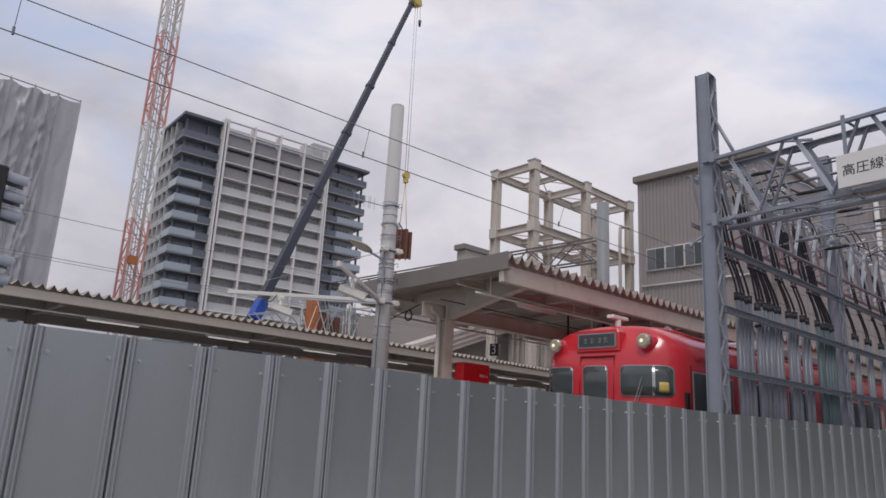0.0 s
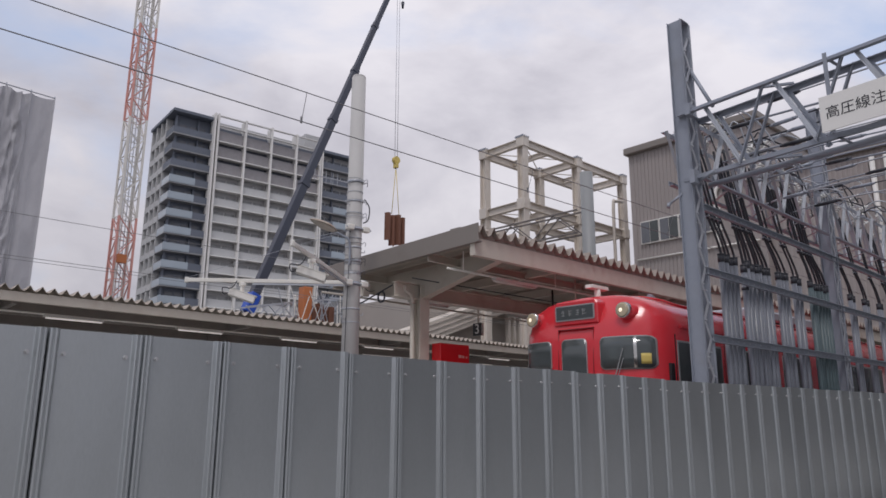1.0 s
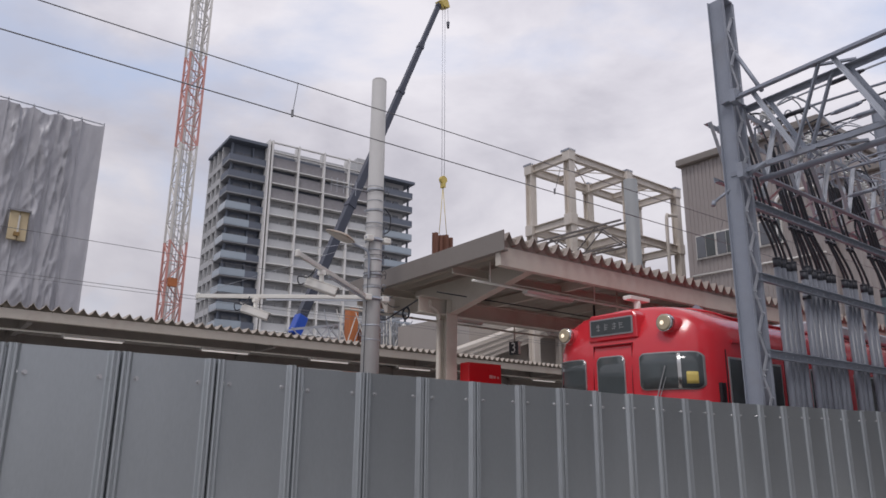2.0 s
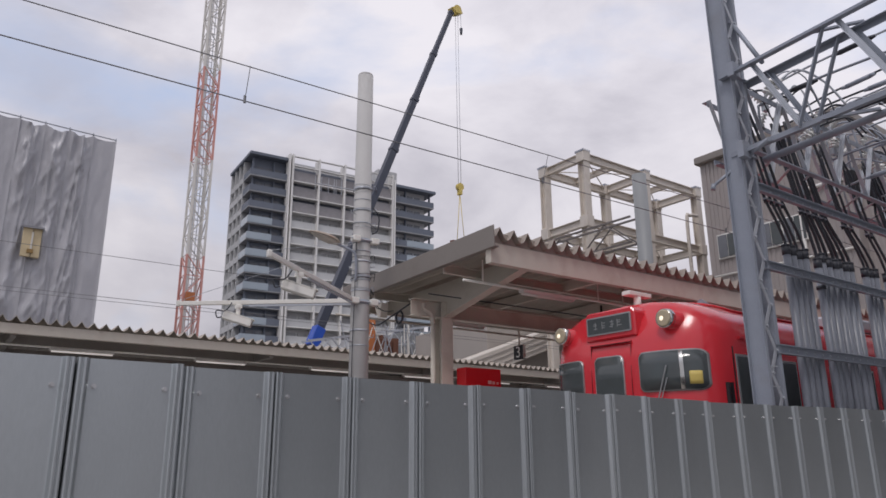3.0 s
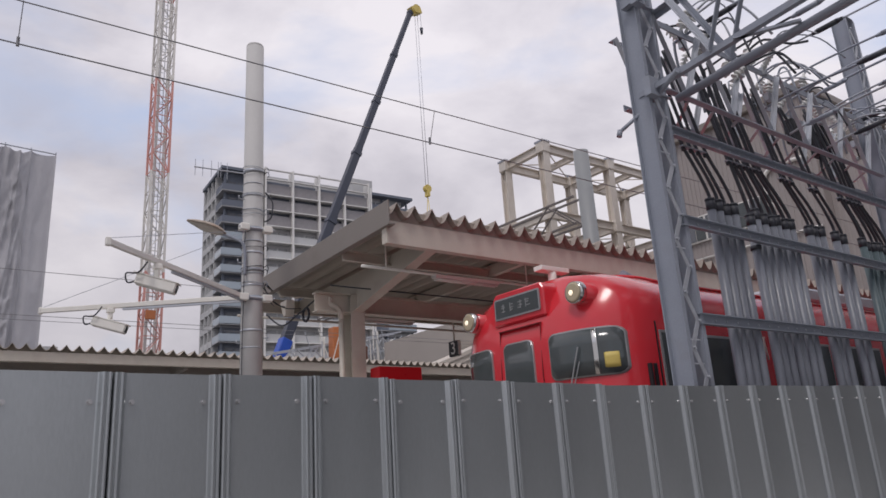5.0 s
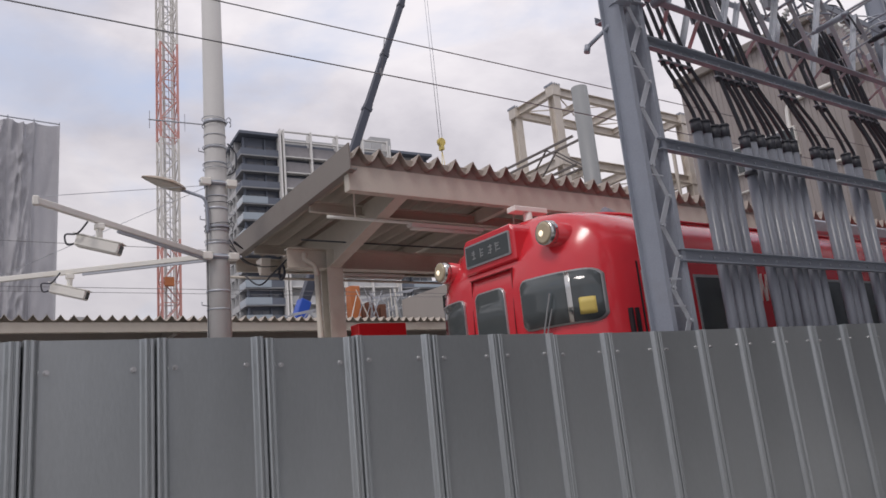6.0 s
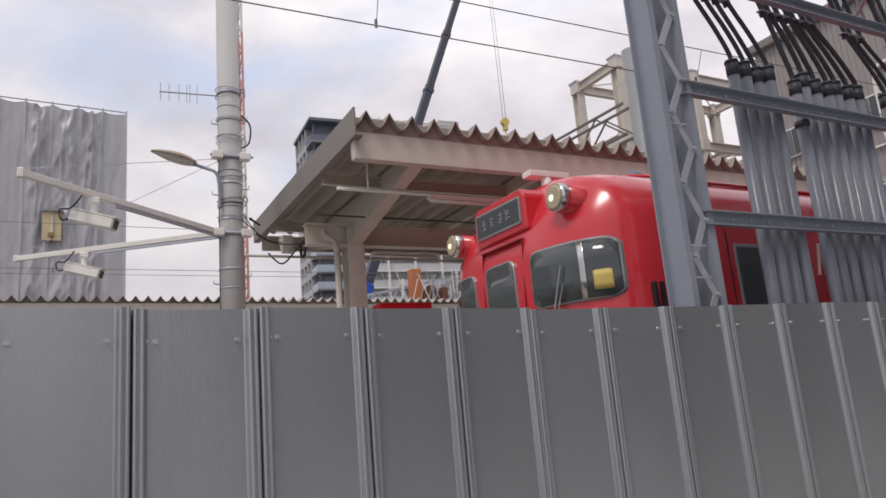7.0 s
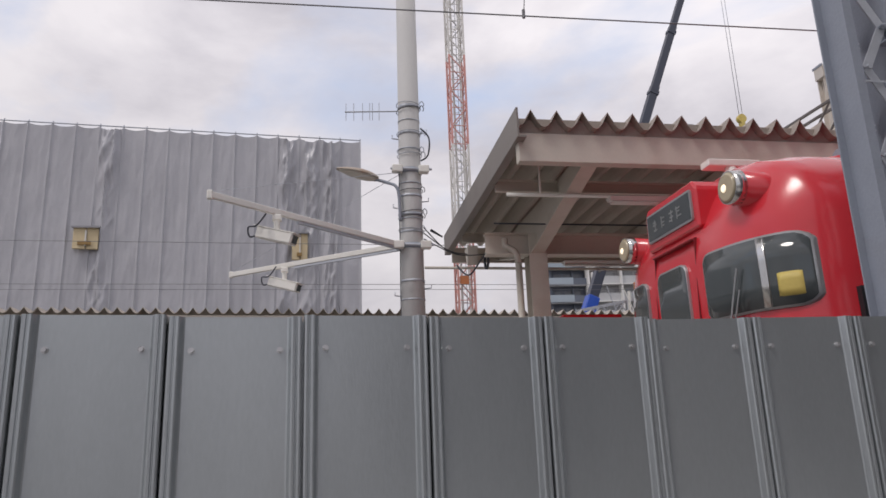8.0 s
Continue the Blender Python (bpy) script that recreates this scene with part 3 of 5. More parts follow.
for x, z in ((13.9, 5.28), (14.55, 5.22)):
    bx = thing("junction_case", (x, 5.6, z), "small dark cable junction case on the girder", "box", "junction cases")
    bm = B()
    box(bm, x - 0.09, x + 0.09, 5.54, 5.68, z, z + 0.34)
    part("case", bm, black_paint, bx, bevel=0.012)
    bm = B()
    hose(bm, arc([(x, 5.6, z), (x - 0.03, 5.6, z - 0.2), (x - 0.12, 5.5, z - 0.5)], 5), 0.02, 8)
    part("lead", bm, rubber, bx)

# warning board on the gantry
board = thing("warning_board", (9.94, 3.36, 4.98), "white warning board with black characters on the girder", "sign")
b0 = V(9.96, 3.36, 0)
bm = B()
beam(bm, b0 + V(0, 0, 5.21), b0 + g * 1.45 + V(0, 0, 5.21), 0.02, 0.46)
part("plate", bm, white_paint, board)
face = Matrix((( g.x, 0, -side.x, 0), (g.y, 0, -side.y, 0), (0, 1, 0, 0), (0, 0, 0, 1)))
at = b0 + g * 0.50 - side * 0.0115 + V(0, 0, 5.20)
writing("characters", "高圧線注意", 0.175, black_paint, Matrix.Translation(at) @ face, board)
for s0 in (0.12, 1.3):
    bm = B()
    beam(bm, b0 + g * s0 + side * 0.02 + V(0, 0, 4.95), b0 + g * s0 + side * 0.02 + V(0, 0, 6.02), 0.05, 0.012)
    part("bracket", bm, grey_paint, board)


# ---- station roofs ----
def folded_sheet(x0, x1, y0, y1, z0, z1, pitch, depth, head=0.0, y_at=None):
    """Folded roof sheet with thickness; ridges run across the platform."""
    bm = B()
    t = 0.012
    n = int((x1 - x0) / pitch)
    top0, top1, bot0, bot1 = [], [], [], []
    wave = (0.0, 0.08, 0.30, 0.64, 1.0, 0.64, 0.30, 0.08)
    for k in range(8 * n + 1):
        x, d = x0 + pitch * k / 8, wave[k % 8]
        dy = (x - x0) * math.tan(head)
        for lst, y, z in ((top0, y0, z0), (top1, y1, z1)):
            lst.append(bm.verts.new((x, y + dy, z + depth * d)))
        for lst, y, z in ((bot0, y0, z0), (bot1, y1, z1)):
            lst.append(bm.verts.new((x, y + dy, z + depth * d - t)))
    for i in range(len(top0) - 1):
        bm.faces.new((top0[i], top0[i + 1], top1[i + 1], top1[i]))
        bm.faces.new((bot0[i + 1], bot0[i], bot1[i], bot1[i + 1]))
        bm.faces.new((top0[i + 1], top0[i], bot0[i], bot0[i + 1]))
        bm.faces.new((top1[i], top1[i + 1], bot1[i + 1], bot1[i]))
    return bm


def tube_fitting(x0, x1, y, z, group):
    lamp = thing("tube_light", ((x0 + x1) / 2, y, z), "white fluorescent fitting, unlit, under the canopy rail", "light", group)
    bm = B()
    sweep(bm, (x0, y, z), (x1, y, z), ((-0.075, 0.03), (-0.05, -0.015), (0.05, -0.015), (0.075, 0.03)))
    part("housing", bm, white_paint, lamp)
    bm = B()
    for o in (-0.03, 0.03):
        rod(bm, (x0 + 0.03, y + o, z - 0.032), (x1 - 0.03, y + o, z - 0.032), 0.016, 8)
    part("tube", bm, tube_light, lamp)


CX0, CX1 = 9.45, 42.0
canopy = thing("platform_canopy", (10.3, 11.3, 0.95), "beige steel platform canopy with a folded sheet roof", "canopy")
part("roof_sheet", folded_sheet(CX0, CX1, 8.99, 13.45, 4.607, 4.52, 0.286, 0.185), corrugated, canopy, "brown-grey folded metal sheet")
part("roof_lip", folded_sheet(CX0, CX1, 8.85, 8.988, 4.61, 4.607, 0.286, 0.185), edge_brown, canopy, "weathered brown lip of the folded sheet")
bm = B()
box(bm, 9.46, CX1, 8.955, 8.97, 4.56, 4.735)
part("closure_strip", bm, edge_brown, canopy, "weathered brown strip closing the roof folds")
bm = B()
sweep(bm, (9.43, 8.80, 4.56), (9.43, 13.5, 4.46), ((-0.012, -0.10), (0.012, -0.10), (0.012, 0.235), (-0.012, 0.235)))
sweep(bm, (9.47, 8.80, 4.47), (9.47, 13.5, 4.37), ((-0.05, -0.012), (0.05, -0.012), (0.05, 0.012), (-0.05, 0.012)))
part("gable_fascia", bm, fascia_grey, canopy, "taupe sheet metal gable fascia", bevel=0.004)
bm = B()
sweep(bm, (9.46, 8.99, 4.40), (CX1, 8.99, 4.40), ((-0.06, -0.16), (0.06, -0.16), (0.06, 0.16), (-0.06, 0.16)))
part("edge_beam", bm, beige, canopy, bevel=0.006)
for y, z, h in ((10.2, 4.40, 0.15), (12.4, 4.35, 0.15), (13.3, 4.30, 0.24)):
    bm = B()
    channel(bm, (9.5, y, z), (CX1, y, z), 0.07, h)
    part("purlin", bm, beige, canopy)
bm = B()
h_beam(bm, (9.6, 11.3, 3.96), (CX1, 11.3, 3.96), 0.18, 0.30)
part("spine_beam", bm, beige, canopy)
for x in (10.3, 16.3, 22.3, 28.3, 34.3, 40.3):
    bm = B()
    h_beam(bm, (x, 11.3, 0.95), (x, 11.3, 4.1), 0.25, 0.25, 0.014, up=(0, 1, 0))
    part("column", bm, beige, canopy)
    bm = B()
    rod(bm, (x - 0.26, 11.25, 0.95), (x - 0.26, 11.25, 3.7), 0.045, 10)
    hose(bm, arc([(x - 0.26, 11.25, 3.7), (x - 0.30, 11.25, 3.85), (x - 0.42, 11.3, 3.95), (x - 0.42, 11.3, 4.05)], 4), 0.045, 10)
    part("drain_pipe", bm, beige, canopy)
    for y1, z0e, z1e in ((9.04, 4.30, 4.52), (13.28, 4.22, 4.44)):
        bm = B()
        p = [V(x, 11.3, 3.80), V(x, y1, z0e), V(x, y1, z1e), V(x, 11.3, 4.46)]
        vs = [[bm.verts.new(q + V(o, 0, 0)) for q in p] for o in (-0.007, 0.007)]
        bm.faces.new(vs[0])
        bm.faces.new(vs[1][::-1])
        for i in range(4):
            bm.faces.new((vs[0][i], vs[0][(i + 1) % 4], vs[1][(i + 1) % 4], vs[1][i]))
        sweep(bm, (x, 11.3, 3.80), (x, y1, z0e), ((-0.09, -0.007), (0.09, -0.007), (0.09, 0.007), (-0.09, 0.007)))
        part("bracket_arm", bm, beige, canopy)
for x in (12.3, 14.3, 18.3, 20.3, 24.3, 26.3):
    bm = B()
    sweep(bm, (x, 9.05, 4.47), (x, 13.3, 4.39), ((-0.05, -0.09), (0.05, -0.09), (0.05, 0.09), (-0.05, 0.09)))
    part("rafter", bm, beige, canopy)
bm = B()
hose(bm, [(9.5, 9.66, 4.12), (20, 9.66, 4.12), (CX1, 9.66, 4.12)], 0.022, 8)
for x in (9.9, 12.6, 15.8, 19.0, 22.2, 25.4):
    rod(bm, (x, 9.66, 4.12), (x, 9.66, 4.5), 0.012, 6)
part("light_rail", bm, white_plastic, canopy, "pale pipe rail carrying the lights")
bm = B()
hose(bm, [(9.6, 10.75, 4.10), (20, 10.75, 4.08), (CX1, 10.75, 4.08)], 0.011, 6)
part("cable_run", bm, rubber, canopy, "black cable run under the roof")
bm = B()
hose(bm, [(9.0, 12.95, 4.02), (20, 12.95, 3.95), (CX1, 12.95, 3.95)], 0.022, 6)
part("conduit", bm, beige, canopy)
bm = B()
hose(bm, [V(9.75 + 0.0, 11.9, 3.88) + V(0.0, 0.11 * math.cos(a / 12 * 6.283), 0.11 * math.sin(a / 12 * 6.283)) for a in range(13)], 0.02, 6)
hose(bm, arc([(9.5, 12.9, 4.05), (9.6, 12.5, 3.8), (9.7, 12.1, 3.92), (9.8, 11.6, 4.1)], 5), 0.014, 6)
part("cable_coil", bm, rubber, canopy, "coil of black cable at the gable")
bm = B()
sweep(bm, (9.55, 12.35, 4.05), (9.70, 12.35, 4.05), ((-0.12, 0.13), (0.02, -0.13), (0.10, -0.13), (0.14, 0.13)))
part("end_bracket", bm, beige_light, canopy)
for k in range(8):
    tube_fitting(10.72 + 3.36 * k, 11.95 + 3.36 * k, 9.66, 4.075, "tube lights under the canopy")
for k in range(6):
    tube_fitting(11.2 + 3.36 * k, 12.43 + 3.36 * k, 12.75, 4.05, "tube lights under the canopy")


def number_sign(text, x, y, z0, z1):
    sign = thing("platform_sign", (x, y, z0), "black hanging platform sign with a white number " + text, "sign", "platform number signs")
    bm = B()
    box(bm, x - 0.04, x + 0.04, y - 0.15, y + 0.15, z0, z1)
    part("panel", bm, black_paint, sign, bevel=0.006)
    bm = B()
    box(bm, x - 0.036, x + 0.036, y - 0.156, y - 0.1505, z0 + 0.01, z1 - 0.01)
    part("edge_strip", bm, white_paint, sign)
    bm = B()
    rod(bm, (x, y, z1), (x, y, 4.45), 0.018, 8)
    part("hanger", bm, beige, sign)
    f = Matrix(((0, 0, -1, 0), (-1, 0, 0, 0), (0, 1, 0, 0), (0, 0, 0, 1)))
    ob = writing("number", text, 0.34, white_paint, Matrix.Translation((x - 0.043, y, (z0 + z1) / 2 - 0.005)) @ f, sign)


number_sign("2", 13.28, 9.66, 3.47, 3.75)
number_sign("3", 13.35, 12.66, 3.42, 3.72)
for x0, x1, y, z0, z1 in ((14.05, 16.0, 11.05, 3.18, 3.5), (16.5, 19.4, 10.5, 3.3, 3.85)):
    bd = thing("hanging_board", ((x0 + x1) / 2, y, z0), "dark blue-grey information board hung from the canopy", "sign", "hanging boards")
    bm = B()
    box(bm, x0, x1, y - 0.12, y + 0.12, z0, z1)
    part("case", bm, navy_board, bd, bevel=0.012)
    for x in (x0 + 0.2, x1 - 0.2):
        bm = B()
        rod(bm, (x, y, z1), (x, y, 4.45), 0.025, 8)
        part("hanger", bm, black_paint, bd)
bm = B()
beam(bm, (18.6, 10.2, 3.1), (24.0, 10.2, 3.1), 0.1, 0.16)
rod(bm, (19.0, 10.2, 3.1), (19.0, 10.2, 4.4), 0.02)
rod(bm, (23.0, 10.2, 3.1), (23.0, 10.2, 4.4), 0.02)
solid("hanging_beam", bm, yellow, "yellow painted warning beam hung under the canopy", "beam", at=(21, 10.2, 3.1))
for i in range(4):
    bm = B()
    beam(bm, (16.15, 11.17, 2.95 + 0.09 * i), (16.45, 11.17, 3.13 + 0.09 * i), 0.004, 0.04)
    if i == 0:
        stripes = thing("warning_stripes", (16.3, 11.17, 2.95), "red and white slanting warning stripes on a column", "marking", kind="structure")
    part("stripe", bm, hazard if i % 2 == 0 else white_paint, stripes)

# low roof of the next platform
LH = radians(4.5)
def low(x, dy, z):
    return V(x, 16.53 + (x - 10) * math.tan(LH) + dy, z + (0.08 if z > 2 else 0.0))
low_roof = thing("low_canopy", low(10, 1.5, 0.95), "low weathered brown canopy with a folded sheet roof", "canopy")
part("roof_sheet", folded_sheet(-14, 46, low(-14, 0, 0).y, low(-14, 4.5, 0).y, 3.865, 3.785, 0.222, 0.112, LH), corrugated, low_roof, "weathered folded metal sheet")
bm = B()
beam(bm, low(-14, 0.1, 3.66), low(46, 0.1, 3.66), 0.10, 0.19)
part("edge_beam", bm, beige, low_roof, bevel=0.006)
for dy, z in ((1.2, 3.6), (2.3, 3.45), (3.4, 3.55)):
    bm = B()
    beam(bm, low(-14, dy, z), low(46, dy, z), 0.09, 0.2)
    part("purlin", bm, sheet_top, low_roof)
for k in range(11):
    x = -11.5 + 5.2 * k
    bm = B()
    h_beam(bm, low(x, 2.3, 0.95), low(x, 2.3, 3.6), 0.22, 0.22, up=(0, 1, 0))
    part("column", bm, sheet_top, low_roof)
    bm = B()
    beam(bm, low(x, 0.15, 3.62), low(x, 4.3, 3.55), 0.1, 0.2)
    part("bracket_arm", bm, sheet_top, low_roof)
bm = B()
hose(bm, [low(-14, 0.75, 3.45), low(46, 0.75, 3.45)], 0.02, 6)
part("light_rail", bm, white_plastic, low_roof)
for k in range(17):
    lamp_at = low(-12 + 2.9 * k, 0.75, 3.42)
    lamp = thing("tube_light", lamp_at, "pale fluorescent fitting under the low canopy", "light", "tube lights under the low canopy")
    bm = B()
    beam(bm, lamp_at + V(-0.6, -0.047, 0), lamp_at + V(0.6, 0.047, 0), 0.12, 0.06)
    part("housing", bm, white_paint, lamp)
    bm = B()
    rod(bm, lamp_at + V(-0.57, -0.080, -0.045), lamp_at + V(0.57, 0.010, -0.045), 0.018, 8)
    part("tube", bm, tube_on, lamp, "faintly glowing white tube")
bm = B()
beam(bm, low(-14, 1.6, 2.95), low(12.5, 1.6, 2.95), 0.04, 0.25)
solid("name_board_rail", bm, fascia_grey, "brown board running under the low canopy", "board", at=low(0, 1.6, 2.95))


# ---- the red train ----
sign_grey = material("dull_sign_segments", (0.24, 0.25, 0.25), rough=0.5)
door_gap = material("dark_red_gap", (0.22, 0.012, 0.016), rough=0.5)


def red_train(x_front, yc, length, detail):
    """A railcar with a curved front; returns its thing."""
    half, z0, side_top, top = 1.36, 0.2, 2.86, 3.50
    car = thing("railcar", (x_front + 3, yc, 0.2), "glossy red railcar with a rounded front and dark windows" if detail else "red railcar standing at the next platform", "train", "red railcars")
    outline = [(-half, z0), (-half, 0.8), (-half, 1.6), (-half, 2.3), (-half, side_top)]
    for k in range(1, 12):
        a = math.pi * k / 12
        c, s = math.cos(a), math.sin(a)
        outline.append((-half * math.copysign(abs(c) ** 0.74, c), side_top + (top - side_top) * abs(s) ** 0.95))
    outline += [(half, side_top), (half, 2.3), (half, 1.6), (half, 0.8), (half, z0)]
    zc = 1.9

    def front_x(y, z):
        dy = abs(y - yc) / half
        return x_front + 0.42 * min(1, dy) ** 4.5 + 0.40 * max(0, (z - 2.80) / 0.70) ** 1.5 + 0.16 * min(1, dy) ** 14

    bm = B()
    rings = []
    for k in (0.12, 0.3, 0.5, 0.68, 0.8, 0.88, 0.94, 0.975):
        rings.append([(front_x(yc + y * k, zc + (z - zc) * k), yc + y * k, zc + (z - zc) * k) for y, z in outline])
    for d in (0.0, 0.05, 0.12, 0.22, 0.4, 0.7):
        inset = 0.985 + 0.015 * min(1, d / 0.2)
        rings.append([(max(front_x(yc + y * 0.975, zc + (z - zc) * 0.975) + 0.10 + d, x_front + 0.5 + d * 0.6), yc + y * inset, zc + (z - zc) * inset) for y, z in outline])
    for x in (x_front + 1.6, x_front + length * 0.5, x_front + length):
        rings.append([(x, yc + y, z) for y, z in outline])
    vr = [[bm.verts.new(p) for p in r] for r in rings]
    n = len(outline)
    for a, b in zip(vr, vr[1:]):
        for i in range(n - 1):
            f = bm.faces.new((a[i], a[i + 1], b[i + 1], b[i]))
            f.smooth = True
        bm.faces.new((a[n - 1], a[0], b[0], b[n - 1]))
    bm.faces.new(vr[0][::-1])
    bm.faces.new(vr[-1])
    part("body", bm, red, car)

    def patch(y0, y1, za, zb, off, r=0.07, skew=0.0, cols=18):
        """A pane that follows the curve of the front."""
        bm = B()
        prev = None
        for i in range(cols + 1):
            y = y0 + (y1 - y0) * (0.5 - 0.5 * math.cos(math.pi * i / cols))
            e = min(y - y0, y1 - y)
            cut = r - math.sqrt(max(0, r * r - (r - min(r, max(0.0015, e))) ** 2))
            sk = skew * (i / cols)
            lo_, hi_ = za + cut + sk, zb - cut
            col = [bm.verts.new((front_x(y, z) - off, y, z)) for z in (lo_, lo_ + (hi_ - lo_) * 0.33, lo_ + (hi_ - lo_) * 0.67, hi_)]
            backs = [bm.verts.new((front_x(y, z) + 0.03, y, z)) for z in (lo_, hi_)]
            if prev:
                pc, pb = prev
                for j in range(3):
                    bm.faces.new((pc[j], pc[j + 1], col[j + 1], col[j])).smooth = True
                bm.faces.new((pc[3], pb[1], backs[1], col[3]))
                bm.faces.new((pb[0], pc[0], col[0], backs[0]))
            else:
                bm.faces.new((*col, backs[1], backs[0]))
            prev = (col, backs)
        bm.faces.new((*prev[0][::-1], prev[1][0], prev[1][1]))
        return bm

    for name, y0, y1, za, zb in (("windscreen", yc - 1.25, yc - 0.49, 2.25, 2.725), ("door_window", yc - 0.22, yc + 0.25, 1.85, 2.73), ("windscreen", yc + 0.49, yc + 1.25, 2.25, 2.725)):
        fr = part("window_frame", patch(y0 - 0.010, y1 + 0.013, za - 0.015, zb + 0.015, 0.021, 0.085), gasket, car, "grey rubber and metal window frame")
        part(name, patch(y0, y1, za, zb, 0.026, 0.075), pane, fr, "dark glass")
    # destination sign in its own box on the raked brow
    bm = B()
    sweep(bm, (x_front + 0.02, yc, 0), (x_front + 0.75, yc, 0), ((-0.44, 2.98), (0.44, 2.98), (0.44, 3.30), (0.39, 3.37), (-0.39, 3.37), (-0.44, 3.30)))
    sign_box = part("sign_box", bm, red, car, bevel=0.018)
    bm = B()
    sweep(bm, (x_front + 0.004, yc, 3.175), (x_front + 0.05, yc, 3.175), ((-0.385, -0.11), (-0.37, -0.125), (0.37, -0.125), (0.385, -0.11), (0.385, 0.11), (0.37, 0.125), (-0.37, 0.125), (-0.385, 0.11)))
    part("sign_frame", bm, gasket, sign_box)
    bm = B()
    sweep(bm, (x_front - 0.002, yc, 3.175), (x_front + 0.03, yc, 3.175), ((-0.362, -0.105), (0.362, -0.105), (0.362, 0.105), (-0.362, 0.105)))
    part("sign_glass", bm, pane, sign_box, "dark destination display with pale marks")
    random.seed(5)
    for k in range(4):
        y0 = yc + 0.21 - 0.135 * k
        for j in range(3):
            bm = B()
            z = 3.175 + 0.04 * (j - 1) + random.uniform(-0.01, 0.01)
            w = random.uniform(0.03, 0.075)
            y = y0 + random.uniform(-0.02, 0.02)
            box(bm, x_front - 0.005, x_front - 0.001, y - w / 2, y + w / 2, z - 0.006, z + 0.006)
            part("sign_mark", bm, sign_grey, sign_box)
        bm = B()
        y = y0 + random.uniform(-0.03, 0.03)
        box(bm, x_front - 0.006, x_front - 0.001, y - 0.006, y + 0.006, 3.125, 3.225)
        part("sign_mark", bm, sign_grey, sign_box)
    bm = B()
    sweep(bm, (x_front - 0.006, yc, 0), (x_front + 0.1, yc, 0), ((-0.335, 2.912), (0.335, 2.912), (0.335, 2.90), (-0.335, 2.90)))
    part("door_lintel", bm, door_gap, car)
    for s in (-1, 1):
        y = yc + s * 0.90
        x = x_front + 0.0
        bm = B()
        rod(bm, (x + 0.75, y, 3.08), (x + 0.05, y, 3.13), 0.135, 22, 0.125)
        lamp = part("headlamp", bm, red, car, "round headlamp in a red housing")
        bm = B()
        rod(bm, (x + 0.08, y, 3.13), (x + 0.0, y, 3.13), 0.128, 24, 0.118)
        part("rim", bm, chrome, lamp)
        bm = B()
        rod(bm, (x + 0.0, y, 3.13), (x - 0.014, y, 3.13), 0.112, 24, 0.09)
        part("lens", bm, amber, lamp)
        bm = B()
        rod(bm, (x - 0.01, y + 0.02, 3.13), (x - 0.022, y + 0.02, 3.13), 0.034, 14, 0.024)
        part("bulb", bm, head_on, lamp)
    if not detail:
        for k in range(12):
            bm = B()
            x = x_front + 1.0 + 1.5 * k
            box(bm, x, x + 1.1, yc - half - 0.008, yc - half + 0.03, 1.8, 2.68)
            part("side_window", bm, pane, car)
        return car
    # mullion, wiper, notice behind the windscreen
    part("mullion", patch(yc - 1.055, yc - 1.01, 2.25, 2.725, 0.034, 0.004, cols=4), chrome, car)
    part("notice", patch(yc - 1.21, yc - 1.10, 2.31, 2.47, 0.029, 0.01, cols=4), yellow, car, "yellow notice behind the glass")
    part("door_outline", patch(yc - 0.345, yc - 0.338, 1.2, 2.92, 0.012, 0.002, cols=2), door_gap, car)
    part("door_outline", patch(yc + 0.338, yc + 0.345, 1.2, 2.92, 0.012, 0.002, cols=2), door_gap, car)
    bm = B()
    rod(bm, (front_x(yc - 0.72, 2.1) - 0.06, yc - 0.72, 2.05), (front_x(yc - 0.88, 2.5) - 0.06, yc - 0.88, 2.55), 0.008, 6)
    rod(bm, (front_x(yc - 0.75, 2.1) - 0.06, yc - 0.76, 2.05), (front_x(yc - 0.88, 2.5) - 0.06, yc - 0.88, 2.40), 0.006, 6)
    part("wiper", bm, gasket, car)
    ys = yc - half

    def side_pane(x0, x1, za, zb, name="side_window"):
        bm = B()
        box(bm, x0 - 0.03, x1 + 0.03, ys - 0.006, ys + 0.03, za - 0.03, zb + 0.03)
        fr = part("side_frame", bm, gasket, car, bevel=0.004)
        bm = B()
        box(bm, x0, x1, ys - 0.012, ys + 0.03, za, zb)
        part(name, bm, pane, fr, "dark glass", bevel=0.003)

    side_pane(x_front + 0.78, x_front + 1.18, 1.75, 2.66, "cab_door_window")
    side_pane(x_front + 1.55, x_front + 2.15, 1.45, 2.64, "door_window")
    side_pane(x_front + 3.1, x_front + 4.4, 1.75, 2.64)
    side_pane(x_front + 4.65, x_front + 5.95, 1.75, 2.64)
    side_pane(x_front + 6.5, x_front + 7.1, 1.45, 2.64, "door_window")
    side_pane(x_front + 7.5, x_front + 8.8, 1.75, 2.64)
    side_pane(x_front + 9.1, x_front + 10.4, 1.75, 2.64)
    side_pane(x_front + 11.2, x_front + 11.9, 1.45, 2.64, "door_window")
    for x in (0.70, 1.28, 1.44, 2.28, 6.4, 7.22):
        bm = B()
        box(bm, x_front + x, x_front + x + 0.012, ys - 0.004, ys + 0.02, 0.9, 2.78)
        part("door_joint", bm, black_paint, car)
    bm = B()
    for x in (0.52, 0.60):
        box(bm, x_front + x, x_front + x + 0.03, ys - 0.012, ys + 0.06, 2.05, 2.33)
    part("air_slot", bm, black_paint, car)
    bm = B()
    beam(bm, (x_front + 0.85, ys - 0.012, 2.90), (x_front + length, ys - 0.012, 2.90), 0.03, 0.03)
